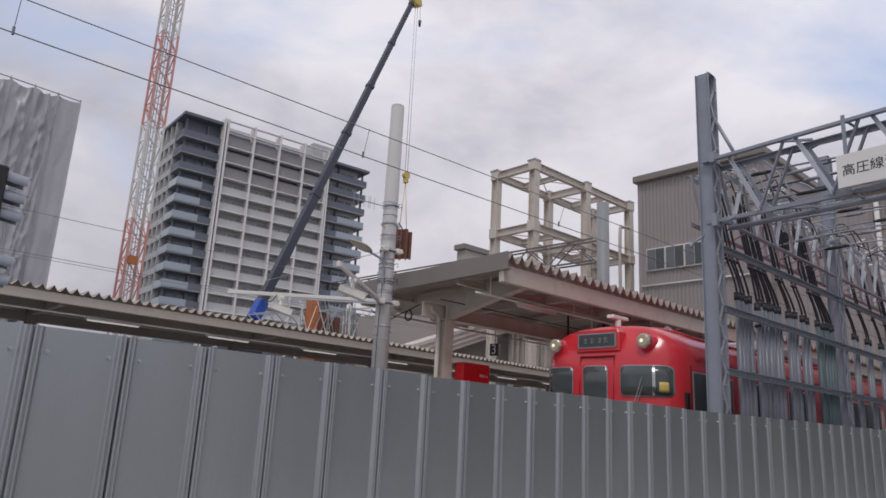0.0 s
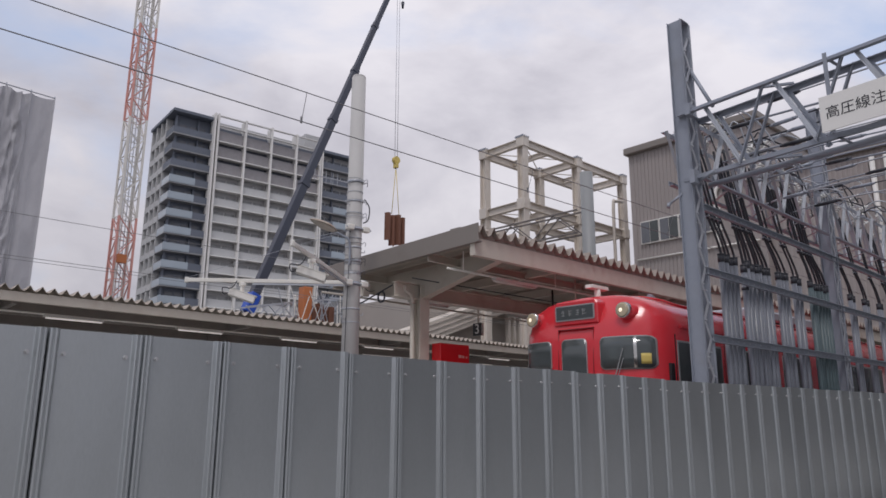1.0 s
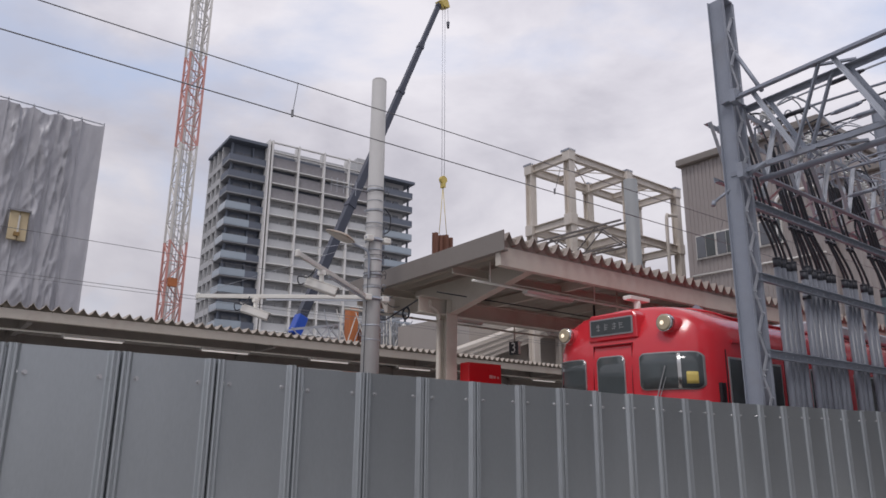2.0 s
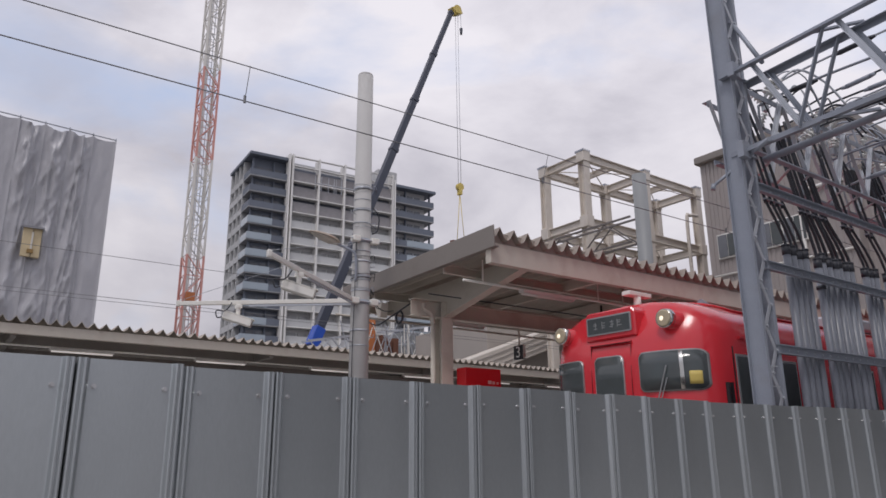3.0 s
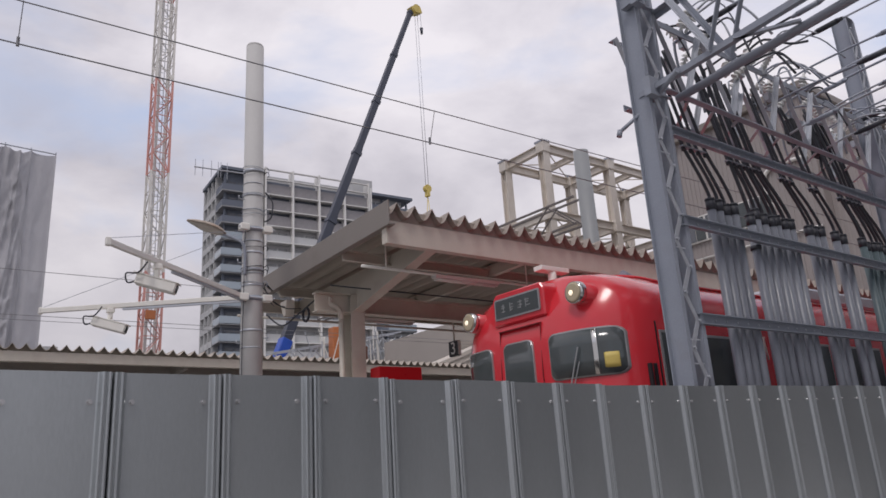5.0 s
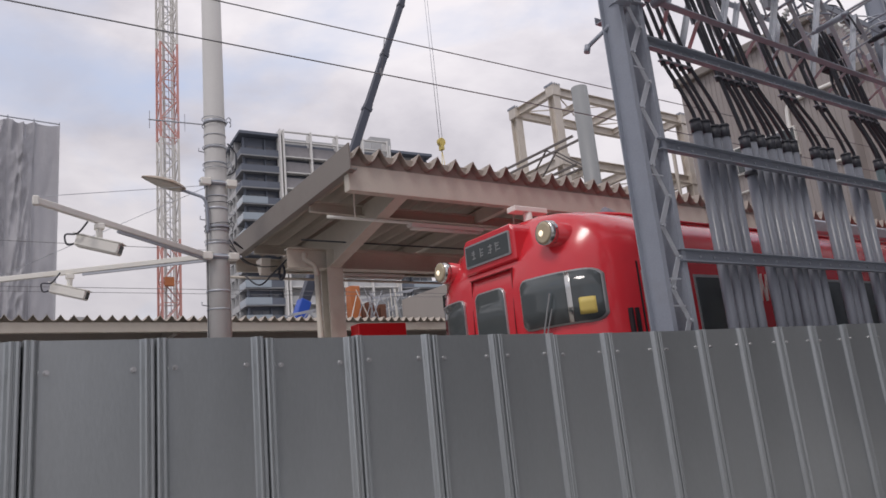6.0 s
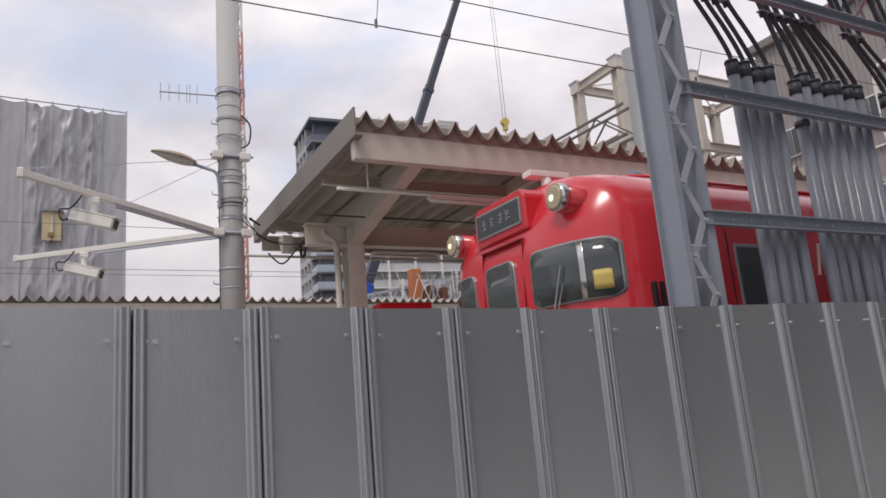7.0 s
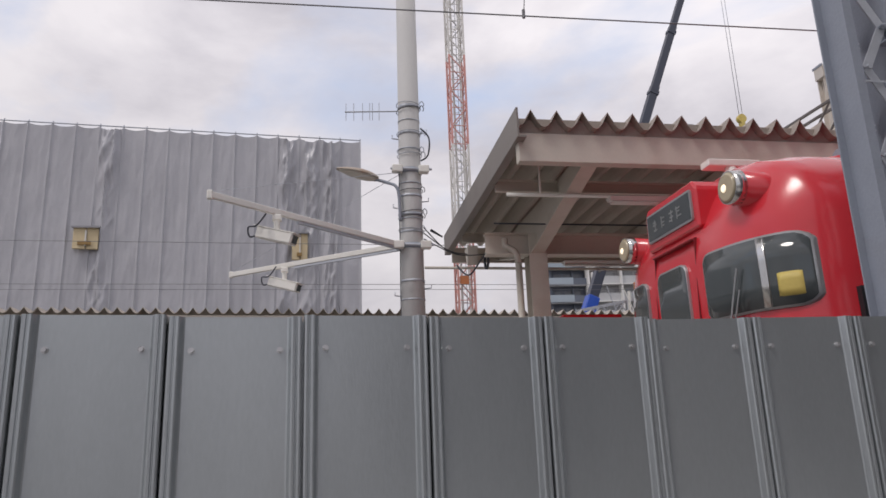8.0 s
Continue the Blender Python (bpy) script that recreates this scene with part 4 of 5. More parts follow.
    part("gutter", bm, red, car)
    bm = B()
    for k in range(2):
        x = x_front + 2.62 + 0.10 * k
        beam(bm, (x, ys - 0.004, 2.40), (x + 0.06, ys - 0.004, 2.70), 0.006, 0.05, up=(0, 1, 0))
        beam(bm, (x + 0.06, ys - 0.004, 2.70), (x + 0.10, ys - 0.004, 2.42), 0.006, 0.03, up=(0, 1, 0))
    part("side_emblem", bm, white_paint, car, "pale angular emblem")
    bm = B()
    hose(bm, arc([(x_front + 0.98, yc - 0.25, 3.50), (x_front + 1.02, yc - 0.6, 3.475), (x_front + 1.10, yc - 0.9, 3.405), (x_front + 1.5, yc - 1.07, 3.325), (x_front + 3.0, yc - 1.075, 3.32)], 5) + [V(x_front + length, yc - 1.075, 3.32)], 0.017, 6)
    part("roof_gutter", bm, red, car)
    bm = B()
    rod(bm, (x_front + 0.6, yc - 0.05, 3.42), (x_front + 0.6, yc - 0.05, 3.62), 0.06, 12, 0.05)
    box(bm, x_front + 0.38, x_front + 0.86, yc - 0.10, yc + 0.04, 3.62, 3.68)
    part("radio_aerial", bm, white_plastic, car, "pale flat roof aerial on a foot", bevel=0.006)
    bm = B()
    rod(bm, (x_front + 1.2, yc - 0.75, 3.3), (x_front + 1.2, yc - 0.75, 3.46), 0.035, 10)
    rod(bm, (x_front + 1.2, yc - 0.75, 3.44), (x_front + 1.05, yc - 0.75, 3.46), 0.045, 10, 0.06)
    part("whistle", bm, grey_paint, car)
    bm = B()
    box(bm, x_front + 5, x_front + 8.5, yc - 0.7, yc + 0.7, 3.5, 3.72)
    part("air_conditioner", bm, grey_light, car, bevel=0.04)
    for wx in (2.2, 4.3, 12.5, 14.6):
        bm = B()
        for s in (-0.53, 0.53):
            rod(bm, (x_front + wx, yc + s - 0.06, 0.66), (x_front + wx, yc + s + 0.06, 0.66), 0.42, 20)
        part("wheel_pair", bm, rust, car)
    return car


red_train(10.26, 7.46, 18.0, True)
# drinks machine behind the first column
vend = thing("vending_machine", (10.85, 11.2, 0.95), "bright red drinks vending machine beside a column", "vending machine")
bm = B()
box(bm, 10.48, 11.29, 10.90, 11.16, 0.95, 2.93)
part("cabinet", bm, material("red_enamel", (0.62, 0.012, 0.018), rough=0.3, vary=0.05, bump=0.01), vend, bevel=0.012)
pink = material("faded_pink", (0.7, 0.35, 0.33), rough=0.5)
for i, w in enumerate((0.10, 0.07, 0.05)):
    bm = B()
    box(bm, 10.98 + 0.10 * i, 10.98 + 0.10 * i + w * 0.8, 10.893, 10.902, 2.66, 2.72 - 0.01 * i)
    part("lettering_bar", bm, pink, vend)
bm = B()
box(bm, 10.56, 11.2, 10.892, 10.902, 1.7, 2.5)
part("display_window", bm, pane, vend)


# ---- concrete pole with its brackets, cameras, lamp and aerial ----
PX, PY = 8.60, 11.32
pole = thing("concrete_pole", (PX, PY, 0), "tall pale concrete pole with steel bands", "pole")
bm = B()
rod(bm, (PX, PY, 0), (PX, PY, 8.14), 0.172, 28, 0.138)
part("shaft", bm, concrete, pole)
bm = B()
rod(bm, (PX, PY, 8.13), (PX, PY, 8.165), 0.139, 28, 0.128)
part("top_cap", bm, concrete, pole)
for z, h, r in ((5.93, 0.05, 0.152), (5.72, 0.012, 0.151), (5.53, 0.03, 0.153), (5.30, 0.012, 0.152), (4.98, 0.07, 0.158), (4.80, 0.02, 0.156), (4.62, 0.03, 0.156), (4.36, 0.04, 0.157), (4.30, 0.02, 0.158), (4.12, 0.03, 0.157), (3.92, 0.07, 0.162), (3.45, 0.03, 0.16), (3.2, 0.02, 0.16)):
    bm = B()
    rod(bm, (PX, PY, z - h / 2), (PX, PY, z + h / 2), r + 0.004, 24)
    part("band", bm, grey_light if h < 0.06 else grey_paint, pole)
for z in (5.45, 4.45, 3.25):
    for s in (-1, 1):
        bm = B()
        z2 = z + (0.1 if s > 0 else 0)
        hose(bm, [(PX + s * 0.15, PY - 0.04, z2), (PX + s * 0.24, PY - 0.04, z2 + 0.01), (PX + s * 0.24, PY - 0.04, z2 + 0.06)], 0.008, 6)
        part("step_bolt", bm, grey_light, pole)
bm = B()
for z in (4.98, 3.92):
    for x0, x1 in ((-0.26, -0.12), (0.10, 0.24)):
        bm = B()
        box(bm, PX + x0, PX + x1, PY - 0.20, PY - 0.08, z - 0.05, z + 0.05)
        part("clamp", bm, white_plastic, pole, "pale cast pole clamp", bevel=0.01)
    bm = B()
    rod(bm, (PX - 0.28, PY - 0.16, z), (PX + 0.28, PY - 0.16, z), 0.018, 6)
    part("clamp_bolt", bm, grey_light, pole)
bm = B()
hose(bm, arc([(PX + 0.15, PY - 0.1, 5.6), (PX + 0.26, PY - 0.12, 5.45), (PX + 0.24, PY - 0.12, 5.2), (PX + 0.14, PY - 0.1, 5.12)], 5), 0.012, 6)
hose(bm, arc([(PX - 0.155, PY - 0.1, 5.0), (PX - 0.17, PY - 0.11, 4.5), (PX - 0.165, PY - 0.1, 4.0), (PX - 0.17, PY - 0.08, 3.2), (PX - 0.17, PY - 0.08, 2.0)], 5), 0.006, 6)
part("pole_cable", bm, rubber, pole)
random.seed(3)
for z in (5.97, 5.90, 5.55, 5.28, 5.22, 4.70, 4.40, 4.33, 4.15):
    bm = B()
    lean = random.uniform(-0.03, 0.03)
    hose(bm, [V(PX + 0.17 * math.cos(a / 16 * 6.283), PY + 0.17 * math.sin(a / 16 * 6.283), z + lean * math.cos(a / 16 * 6.283)) for a in range(17)], 0.005, 5)
    tail = random.uniform(-0.9, -0.3)
    c = V(PX + 0.17 * math.cos(tail), PY + 0.17 * math.sin(tail), z)
    hose(bm, arc([c, c + V(0.03, -0.03, 0.03), c + V(0.06, -0.03, -0.01), c + V(0.05, -0.02, -0.05)], 3), 0.006, 5)
    part("tie_wire", bm, random.choice((rubber, grey_paint)), pole, "tie wire with a loose end")
for k in range(3):
    bm = B()
    a = V(PX + 0.17, PY, 4.2 - 0.08 * k)
    b = V(9.5 + 0.15 * k, 12.6 - 0.2 * k, 4.15 - 0.05 * k)
    hose(bm, arc([a, (a + b) / 2 - V(0, 0, 0.06 + 0.05 * random.random()), b], 5), 0.008, 6)
    part("service_cable", bm, rubber, pole, "black service cable to the canopy")
bm = B()
rod(bm, (PX + 0.3, PY + 0.2, 4.22), (PX + 0.48, PY + 0.38, 4.18), 0.02, 8, 0.012)
part("cable_joint", bm, rubber, pole)


def camera_arm(end, cam_f, name_label):
    a = V(PX - 0.14, PY - 0.08, 3.93)
    e = V(*end)
    arm = thing("camera_arm", a, name_label, "bracket", "white camera arms")
    d = (e - a).normalized()
    bm = B()
    beam(bm, a, e, 0.05, 0.07)
    part("arm", bm, white_plastic, arm, bevel=0.006)
    bm = B()
    beam(bm, a - V(0, 0, 0.055), a + d * (e - a).length * 0.6 - V(0, 0, 0.055), 0.035, 0.03)
    part("channel_rail", bm, grey_light, arm)
    bm = B()
    box(bm, e.x - 0.03, e.x + 0.03, e.y - 0.03, e.y + 0.03, e.z - 0.05, e.z + 0.05)
    part("end_cap", bm, white_plastic, arm, bevel=0.01)
    bm = B()
    hose(bm, [e + V(0, 0, 0.04), V(PX - 0.1, PY - 0.1, 4.95)], 0.004, 5)
    part("stay_wire", bm, grey_light, arm)
    c = a + (e - a) * cam_f
    cctv = thing("security_camera", c - V(0, 0, 0.3), "white boxed security camera hanging under an arm", "camera", "security cameras")
    bm = B()
    rod(bm, c - V(0, 0, 0.03), c - V(0, 0, 0.22), 0.035, 12)
    box(bm, c.x - 0.05, c.x + 0.05, c.y - 0.05, c.y + 0.05, c.z - 0.10, c.z - 0.035)
    part("mount", bm, white_plastic, cctv, bevel=0.008)
    f = V(0.86, -0.45, -0.30).normalized()
    s = c - V(0, 0, 0.28) - f * 0.24
    bm = B()
    beam(bm, s, s + f * 0.48, 0.15, 0.13)
    part("housing", bm, white_plastic, cctv, bevel=0.015)
    bm = B()
    beam(bm, s + V(0, 0, 0.07) - f * 0.02, s + f * 0.52 + V(0, 0, 0.07), 0.16, 0.012)
    part("sun_shield", bm, white_plastic, cctv)
    bm = B()
    beam(bm, s + f * 0.482, s + f * 0.486, 0.10, 0.09)
    part("window", bm, pane, cctv)
    bm = B()
    hose(bm, arc([c + V(-0.12, -0.02, -0.02), c + V(-0.22, -0.02, -0.16), s + V(-0.12, 0, 0.06), s + V(-0.10, 0, -0.05), s + V(-0.0, 0, -0.02)], 5), 0.010, 6)
    part("lead", bm, rubber, cctv)


camera_arm((6.26, 9.58, 4.03), 0.70, "white camera arm bolted to the concrete pole")
camera_arm((6.08, 12.88, 3.89), 0.66, "white camera arm bolted to the concrete pole")
lamp = thing("pole_lamp", (PX - 0.15, PY - 0.1, 4.6), "old street lamp on a curved arm with a rusty shade", "lamp")
bm = B()
hose(bm, arc([(PX - 0.16, PY - 0.12, 4.25), (PX - 0.17, PY - 0.13, 4.6), (PX - 0.21, PY - 0.12, 4.74), (PX - 0.32, PY - 0.06, 4.81), (PX - 0.50, PY - 0.02, 4.875)], 6), 0.022, 8)
part("arm", bm, grey_paint, lamp)
shade0, shade1 = V(PX - 0.44, PY - 0.02, 4.86), V(PX - 1.0, PY - 0.06, 4.99)


def lamp_bowl(lower, grow):
    """Half of a flattened egg from the arm to the tip."""
    bm = B()
    d, s, u = axes(shade0, shade1)
    rows = []
    for i in range(13):
        f = i / 12
        w = grow * 0.135 * max(0.02, math.sin(math.pi * (0.06 + 0.9 * f) ** 0.8)) ** 0.7
        h = (0.05 if lower else 0.085) * w / 0.135
        c = shade0 + (shade1 - shade0) * (0.5 + (f - 0.5) * grow)
        sign = -1 if lower else 1
        rows.append([bm.verts.new(c + s * w * math.cos(math.pi * k / 10) + u * sign * h * math.sin(math.pi * k / 10)) for k in range(11)])
    for a, b in zip(rows, rows[1:]):
        for i in range(10):
            bm.faces.new((a[i], a[i + 1], b[i + 1], b[i])).smooth = True
        bm.faces.new((a[10], a[0], b[0], b[10]))
    bm.faces.new(rows[0])
    bm.faces.new(rows[-1][::-1])
    return bm


part("shade", lamp_bowl(False, 1.0), material("rusty_enamel", (0.42, 0.36, 0.30), rough=0.6, vary=0.3, size=6, dirt=(0.25, 0.13, 0.07), dirt_amount=0.7), lamp)
part("lens", lamp_bowl(True, 0.88), material("milky_lamp_bowl", (0.55, 0.52, 0.46), rough=0.3, vary=0.2, size=6, bump=0), lamp, "cloudy bowl lens")
aerial = thing("yagi_aerial", (PX - 0.15, PY - 0.05, 5.88), "small comb-shaped aerial clamped to the pole", "aerial")
bm = B()
a0, a1 = V(PX - 0.12, PY - 0.03, 5.88), V(PX - 0.88, PY + 0.10, 5.90)
rod(bm, a0, a1, 0.010, 6)
part("boom", bm, grey_light, aerial)
for f in (0.38, 0.5, 0.55, 0.68, 0.84, 0.98):
    bm = B()
    c = a0 + (a1 - a0) * f
    rod(bm, c - V(0, 0, 0.13), c + V(0, 0, 0.13), 0.005, 5)
    part("element", bm, grey_light, aerial)

# second pole with a lattice beam over the tracks
p2 = thing("steel_pole", (16.62, 11.62, 0), "smooth grey steel pole behind the canopy", "pole")
bm = B()
rod(bm, (16.62, 11.62, 0.95), (16.62, 11.62, 8.12), 0.185, 24, 0.175)
part("shaft", bm, steel_pole, p2)
dark_steel = material("dark_weathered_steel", (0.16, 0.145, 0.14), rough=0.6)
lat = thing("lattice_beam", (16.62, 11.8, 6.4), "grey steel lattice beam spanning the tracks", "beam")
for z in (7.05, 6.4):
    for x in (16.45, 16.75):
        bm = B()
        angle_bar(bm, (x, 11.85, z), (x - 0.4, 24.0, z), 0.045)
        part("chord", bm, dark_steel, lat)
for k in range(15):
    y = 11.9 + 0.8 * k
    for x in (16.45, 16.75):
        bm = B()
        beam(bm, (x, y, 7.05 if k % 2 else 6.42), (x, y + 0.8, 6.42 if k % 2 else 7.05), 0.03, 0.03)
        part("diagonal", bm, dark_steel, lat)

# overhead line of the near track
def line_y(x, y10, head):
    return y10 + (x - 10) * math.tan(radians(head))
ohl = thing("overhead_line", (10, 7.4, 5), "thin overhead contact and messenger wires with droppers", "wire")
bm = B()
hose(bm, [(x, line_y(x, 7.42, -1.0), 4.98) for x in (-40, 0, 10, 20, 60)], 0.0065, 6)
part("contact_wire", bm, wire_mat, ohl)
bm = B()
hose(bm, [(x, line_y(x, 7.29, -1.4), 5.32) for x in range(-40, 61, 5)], 0.006, 6)
part("messenger_wire", bm, wire_mat, ohl)
for k in range(-6, 12):
    x = 1.0 + 4.07 * k
    bm = B()
    rod(bm, (x, line_y(x, 7.42, -1.0), 4.97), (x, line_y(x, 7.29, -1.4), 5.33), 0.004, 5)
    rod(bm, (x, line_y(x, 7.42, -1.0), 4.96), (x, line_y(x, 7.42, -1.0), 5.04), 0.014, 6)
    part("dropper", bm, wire_mat, ohl)
far_line = thing("overhead_line", (0, 22, 6), "thin wires of the far tracks against the sky", "wire")
for y, z in ((21.5, 6.7), (21.5, 5.55), (25.5, 6.2), (25.5, 5.2)):
    bm = B()
    hose(bm, [(x, y + 0.02 * x, z) for x in (-60, 0, 20, 40)], 0.008, 5)
    part("wire", bm, wire_mat, far_line)

# signal heads beside the hoarding
sig = thing("signal", (1.22, 8.0, 0), "dark signal with hooded lamps on a grey post", "signal")
bm = B()
rod(bm, (1.06, 8.12, 0), (1.06, 8.12, 4.2), 0.05, 12)
part("post", bm, grey_paint, sig)
for zt, n in ((3.78, 3), (2.98, 2)):
    bm = B()
    box(bm, 1.1, 1.26, 7.9, 8.12, zt - 0.19 * n, zt + 0.02)
    head = part("case", bm, black_paint, sig, bevel=0.015)
    for k in range(n):
        z = zt - 0.09 - 0.18 * k
        bm = B()
        prev = None
        for i in range(13):
            a = math.pi * (i / 12) * 1.2 - 0.3
            y, zz = 8.01 + 0.085 * math.cos(a), z + 0.085 * math.sin(a)
            L = 0.23 - 0.05 * abs(math.cos(a))
            col = [bm.verts.new(v) for v in ((1.26, y, zz), (1.26 + L, y, zz - 0.02), (1.26 + L, 8.01 + (y - 8.01) * 0.94, z + (zz - z) * 0.94 - 0.02), (1.26, 8.01 + (y - 8.01) * 0.94, z + (zz - z) * 0.94))]
            if prev:
                for j in range(4):
                    bm.faces.new((prev[j], prev[(j + 1) % 4], col[(j + 1) % 4], col[j]))
            prev = col
        part("hood", bm, grey_paint, head)


# ---- scaffolded building with sheeting ----
NH = radians(4.0)
def netp(u, z, d=0.0):
    return V(9.35 + u * math.cos(NH) + d * math.sin(NH), 39.45 + u * math.sin(NH) - d * math.cos(NH), z)
net_b = thing("sheeted_building", netp(-15, 0), "building wrapped in grey scaffold sheeting with folds", "building")
random.seed(8)
W, BAY = 44.0, 1.12
nb = int(W / BAY)
for k in range(nb):
    u1, u0 = -BAY * k, -BAY * (k + 1)
    wild = 1.0 if k in (1, 2, 3, 11) else 0.45
    bm = B()
    nx, nz = 18, 130
    grid = []
    for j in range(nz + 1):
        f = j / nz
        sag = 0.0
        row = []
        for i in range(nx + 1):
            s = i / nx
            ridge = abs(2 * s - 1) ** 14
            zt = 17.36 - 0.24 * wild * math.sin(math.pi * s) ** 0.8
            z = zt * f
            d = 0.07 * ridge + 0.007 * noise.noise(V(u0 * 4.5 + s * 5.0, f * 2.2, 3.1)) * (0.3 + f) + 0.05 * noise.noise(V(k * 3.1 + s * 3.0, f * 9.0, 1.7)) + 0.03 * (0.5 - abs(noise.noise(V(k * 9.1 + s * 4.0 + f * 16, f * 26.0 - s * 2.5, 4.7)))) ** 2 * 2.2 - 0.04 * math.sin(math.pi * s) * (0.4 + 0.6 * math.sin(f * 9.0 + k))
            u = u0 + (u1 - u0) * s
            for m, (fu, fz, amp) in enumerate(((1.7, 0.05, 0.11), (2.3, -0.16, 0.08), (2.6, 0.42, 0.035), (1.5, -0.75, 0.04))):
                fold = 1 - abs(noise.noise(V(fu * u + fz * z, 0.13 * z, 5.3 * m)))
                d += amp * (2.6 * (0.35 + 0.75 * f) * min(1.0, 4 * s, 4 * (1 - s)) if wild > 0.9 else 0.16) * max(0.0, fold) ** 10
            row.append(bm.verts.new(netp(u0 + (u1 - u0) * s, z, d)))
        grid.append(row)
    for j in range(nz):
        for i in range(nx):
            bm.faces.new((grid[j][i], grid[j][i + 1], grid[j + 1][i + 1], grid[j + 1][i])).smooth = True
    part("sheet", bm, net, net_b)
bm = B()
a, b, c, d = netp(-0.02, 0, -0.05), netp(-0.02, 17.2, -0.05), netp(-0.02, 17.2, -14), netp(-0.02, 0, -14)
vs = [bm.verts.new(v) for v in (a, b, c, d)] + [bm.verts.new(v + V(-0.4, 0, 0)) for v in (a, b, c, d)]
for f in ((0, 1, 2, 3), (7, 6, 5, 4), (0, 4, 5, 1), (1, 5, 6, 2), (2, 6, 7, 3), (3, 7, 4, 0)):
    bm.faces.new([vs[i] for i in f])
part("side_sheet", bm, net, net_b)
bm = B()
v0, v1 = netp(-W, 0, -14), netp(-0.5, 0, -14)
box(bm, v0.x, v1.x, 40.2, v1.y, 0, 16.6)
part("core", bm, street_wall, net_b)
bm = B()
hose(bm, [netp(-W, 17.42, 0.02), netp(0, 17.42, 0.02)], 0.03, 6)
part("top_rail", bm, grey_light, net_b)
for k in range(nb + 1):
    bm = B()
    rod(bm, netp(-BAY * k, 0, -0.06), netp(-BAY * k, 17.55, -0.06), 0.03, 6)
    part("scaffold_tube", bm, grey_light, net_b)

brown_box = material("brown_box", (0.30, 0.19, 0.07), rough=0.7, vary=0.3, size=3)
# Flap grey is darker than the sheeting, with shade put into the colour.
flap_dark = material("shaded_flap", (0.28, 0.28, 0.30), rough=0.5, vary=0.2, size=2)
for x0, x1, z0, z1 in ((-14.15, -13.0, 10.75, 11.85), (-3.65, -2.85, 10.4, 11.85)):
    bd = thing("sheet_opening", netp((x0 + x1) / 2, z0, 0.25), "faded yellow boards showing at an opening in the sheeting", "board", "yellow boards")
    xm, zc, hh = x0 + (x1 - x0) * 0.52, (z0 + z1) / 2, (z1 - z0) / 2
    for a, b, d in ((x0, xm - 0.02, 0.30), (xm + 0.02, x1, 0.26)):
        bm = B()
        sweep(bm, netp(a, zc, d), netp(b, zc, d), ((-0.08, -hh), (0.08, -hh), (0.08, hh), (-0.08, hh)))
        part("board", bm, tarp_yellow, bd, bevel=0.02)
    bm = B()
    sweep(bm, netp(xm - 0.05, zc - 0.02, 0.40), netp(xm + 0.02, zc - 0.02, 0.40), ((-0.03, -hh * 0.7), (0.03, -hh * 0.7), (0.03, hh * 0.7), (-0.03, hh * 0.7)))
    part("upright", bm, mast_white, bd)
    bm = B()
    sweep(bm, netp(x0 + 0.25, z0 + 0.28, 0.42), netp(x1 - 0.3, z0 + 0.28, 0.42), ((-0.04, -0.09), (0.04, -0.09), (0.04, 0.09), (-0.04, 0.09)))
    part("bracket", bm, brown_box, bd)
    bm = B()
    sweep(bm, netp(x0 - 0.08, z1 + 0.02, 0.36), netp(x1 + 0.06, z1 + 0.05, 0.36), ((-0.14, -0.05), (0.14, -0.09), (0.14, 0.0), (-0.14, 0.06)))
    part("flap", bm, flap_dark, bd, "sheet flap over the opening, its grey darkened as shade")


# ---- tower crane mast ----
mast = thing("crane_mast", (17.5, 52, 0), "red and white lattice mast of a tower crane", "crane")
HALF, SEG = 0.60, 1.5


def mast_meshes(mt):
    bm = B()
    beam(bm, (0, 0, 0), (0, 0, 7.5), 0.14, 0.14)
    leg = mesh_of("leg", bm, mt)
    out = [leg]
    for f in (-1, 1):
        bm = B()
        beam(bm, (-f * HALF, 0, 0), (f * HALF, 0, SEG), 0.07, 0.07)
        out.append(mesh_of("brace", bm, mt))
    bm = B()
    beam(bm, (-HALF, 0, 0), (HALF, 0, 0), 0.05, 0.05)
    out.append(mesh_of("rung", bm, mt))
    return out


kits = [mast_meshes(mast_white), mast_meshes(mast_red)]
for band in range(7):
    leg, br_a, br_b, rung = kits[band % 2]
    sec = new("mast_section")
    sec.parent = mast
    sec.location = (0, 0, band * 7.5)
    tagged(sec, "red lattice section" if band % 2 else "white lattice section")
    for sx in (-1, 1):
        for sy in (-1, 1):
            piece("leg", leg, (sx * HALF, sy * HALF, 0), sec)
    for k in range(5):
        for s in (-1, 1):
            piece("brace", (br_a, br_b)[k % 2], (0, s * HALF, SEG * k), sec)
            piece("brace", (br_b, br_a)[k % 2], (s * HALF, 0, SEG * k), sec, math.pi / 2)
            piece("rung", rung, (0, s * HALF, SEG * k), sec)
            piece("rung", rung, (s * HALF, 0, SEG * k), sec, math.pi / 2)
bm = B()
for s in (-0.18, 0.18):
    beam(bm, (17.5 + s, 52.3, 0), (17.5 + s, 52.3, 52), 0.05, 0.05)
for k in range(104):
    beam(bm, (17.32, 52.3, 0.5 * k), (17.68, 52.3, 0.5 * k), 0.03, 0.03)
part("ladder", bm, grey_light, mast)
for sx in (-1, 1):
    for sy in (-1, 1):
        bm = B()
        beam(bm, (17.55 + 0.3 * sx, 51.95 + 0.25 * sy, 0), (17.55 + 0.3 * sx, 51.95 + 0.25 * sy, 52), 0.07, 0.07)
        part("guide_post", bm, mast_white, mast)
bm = B()
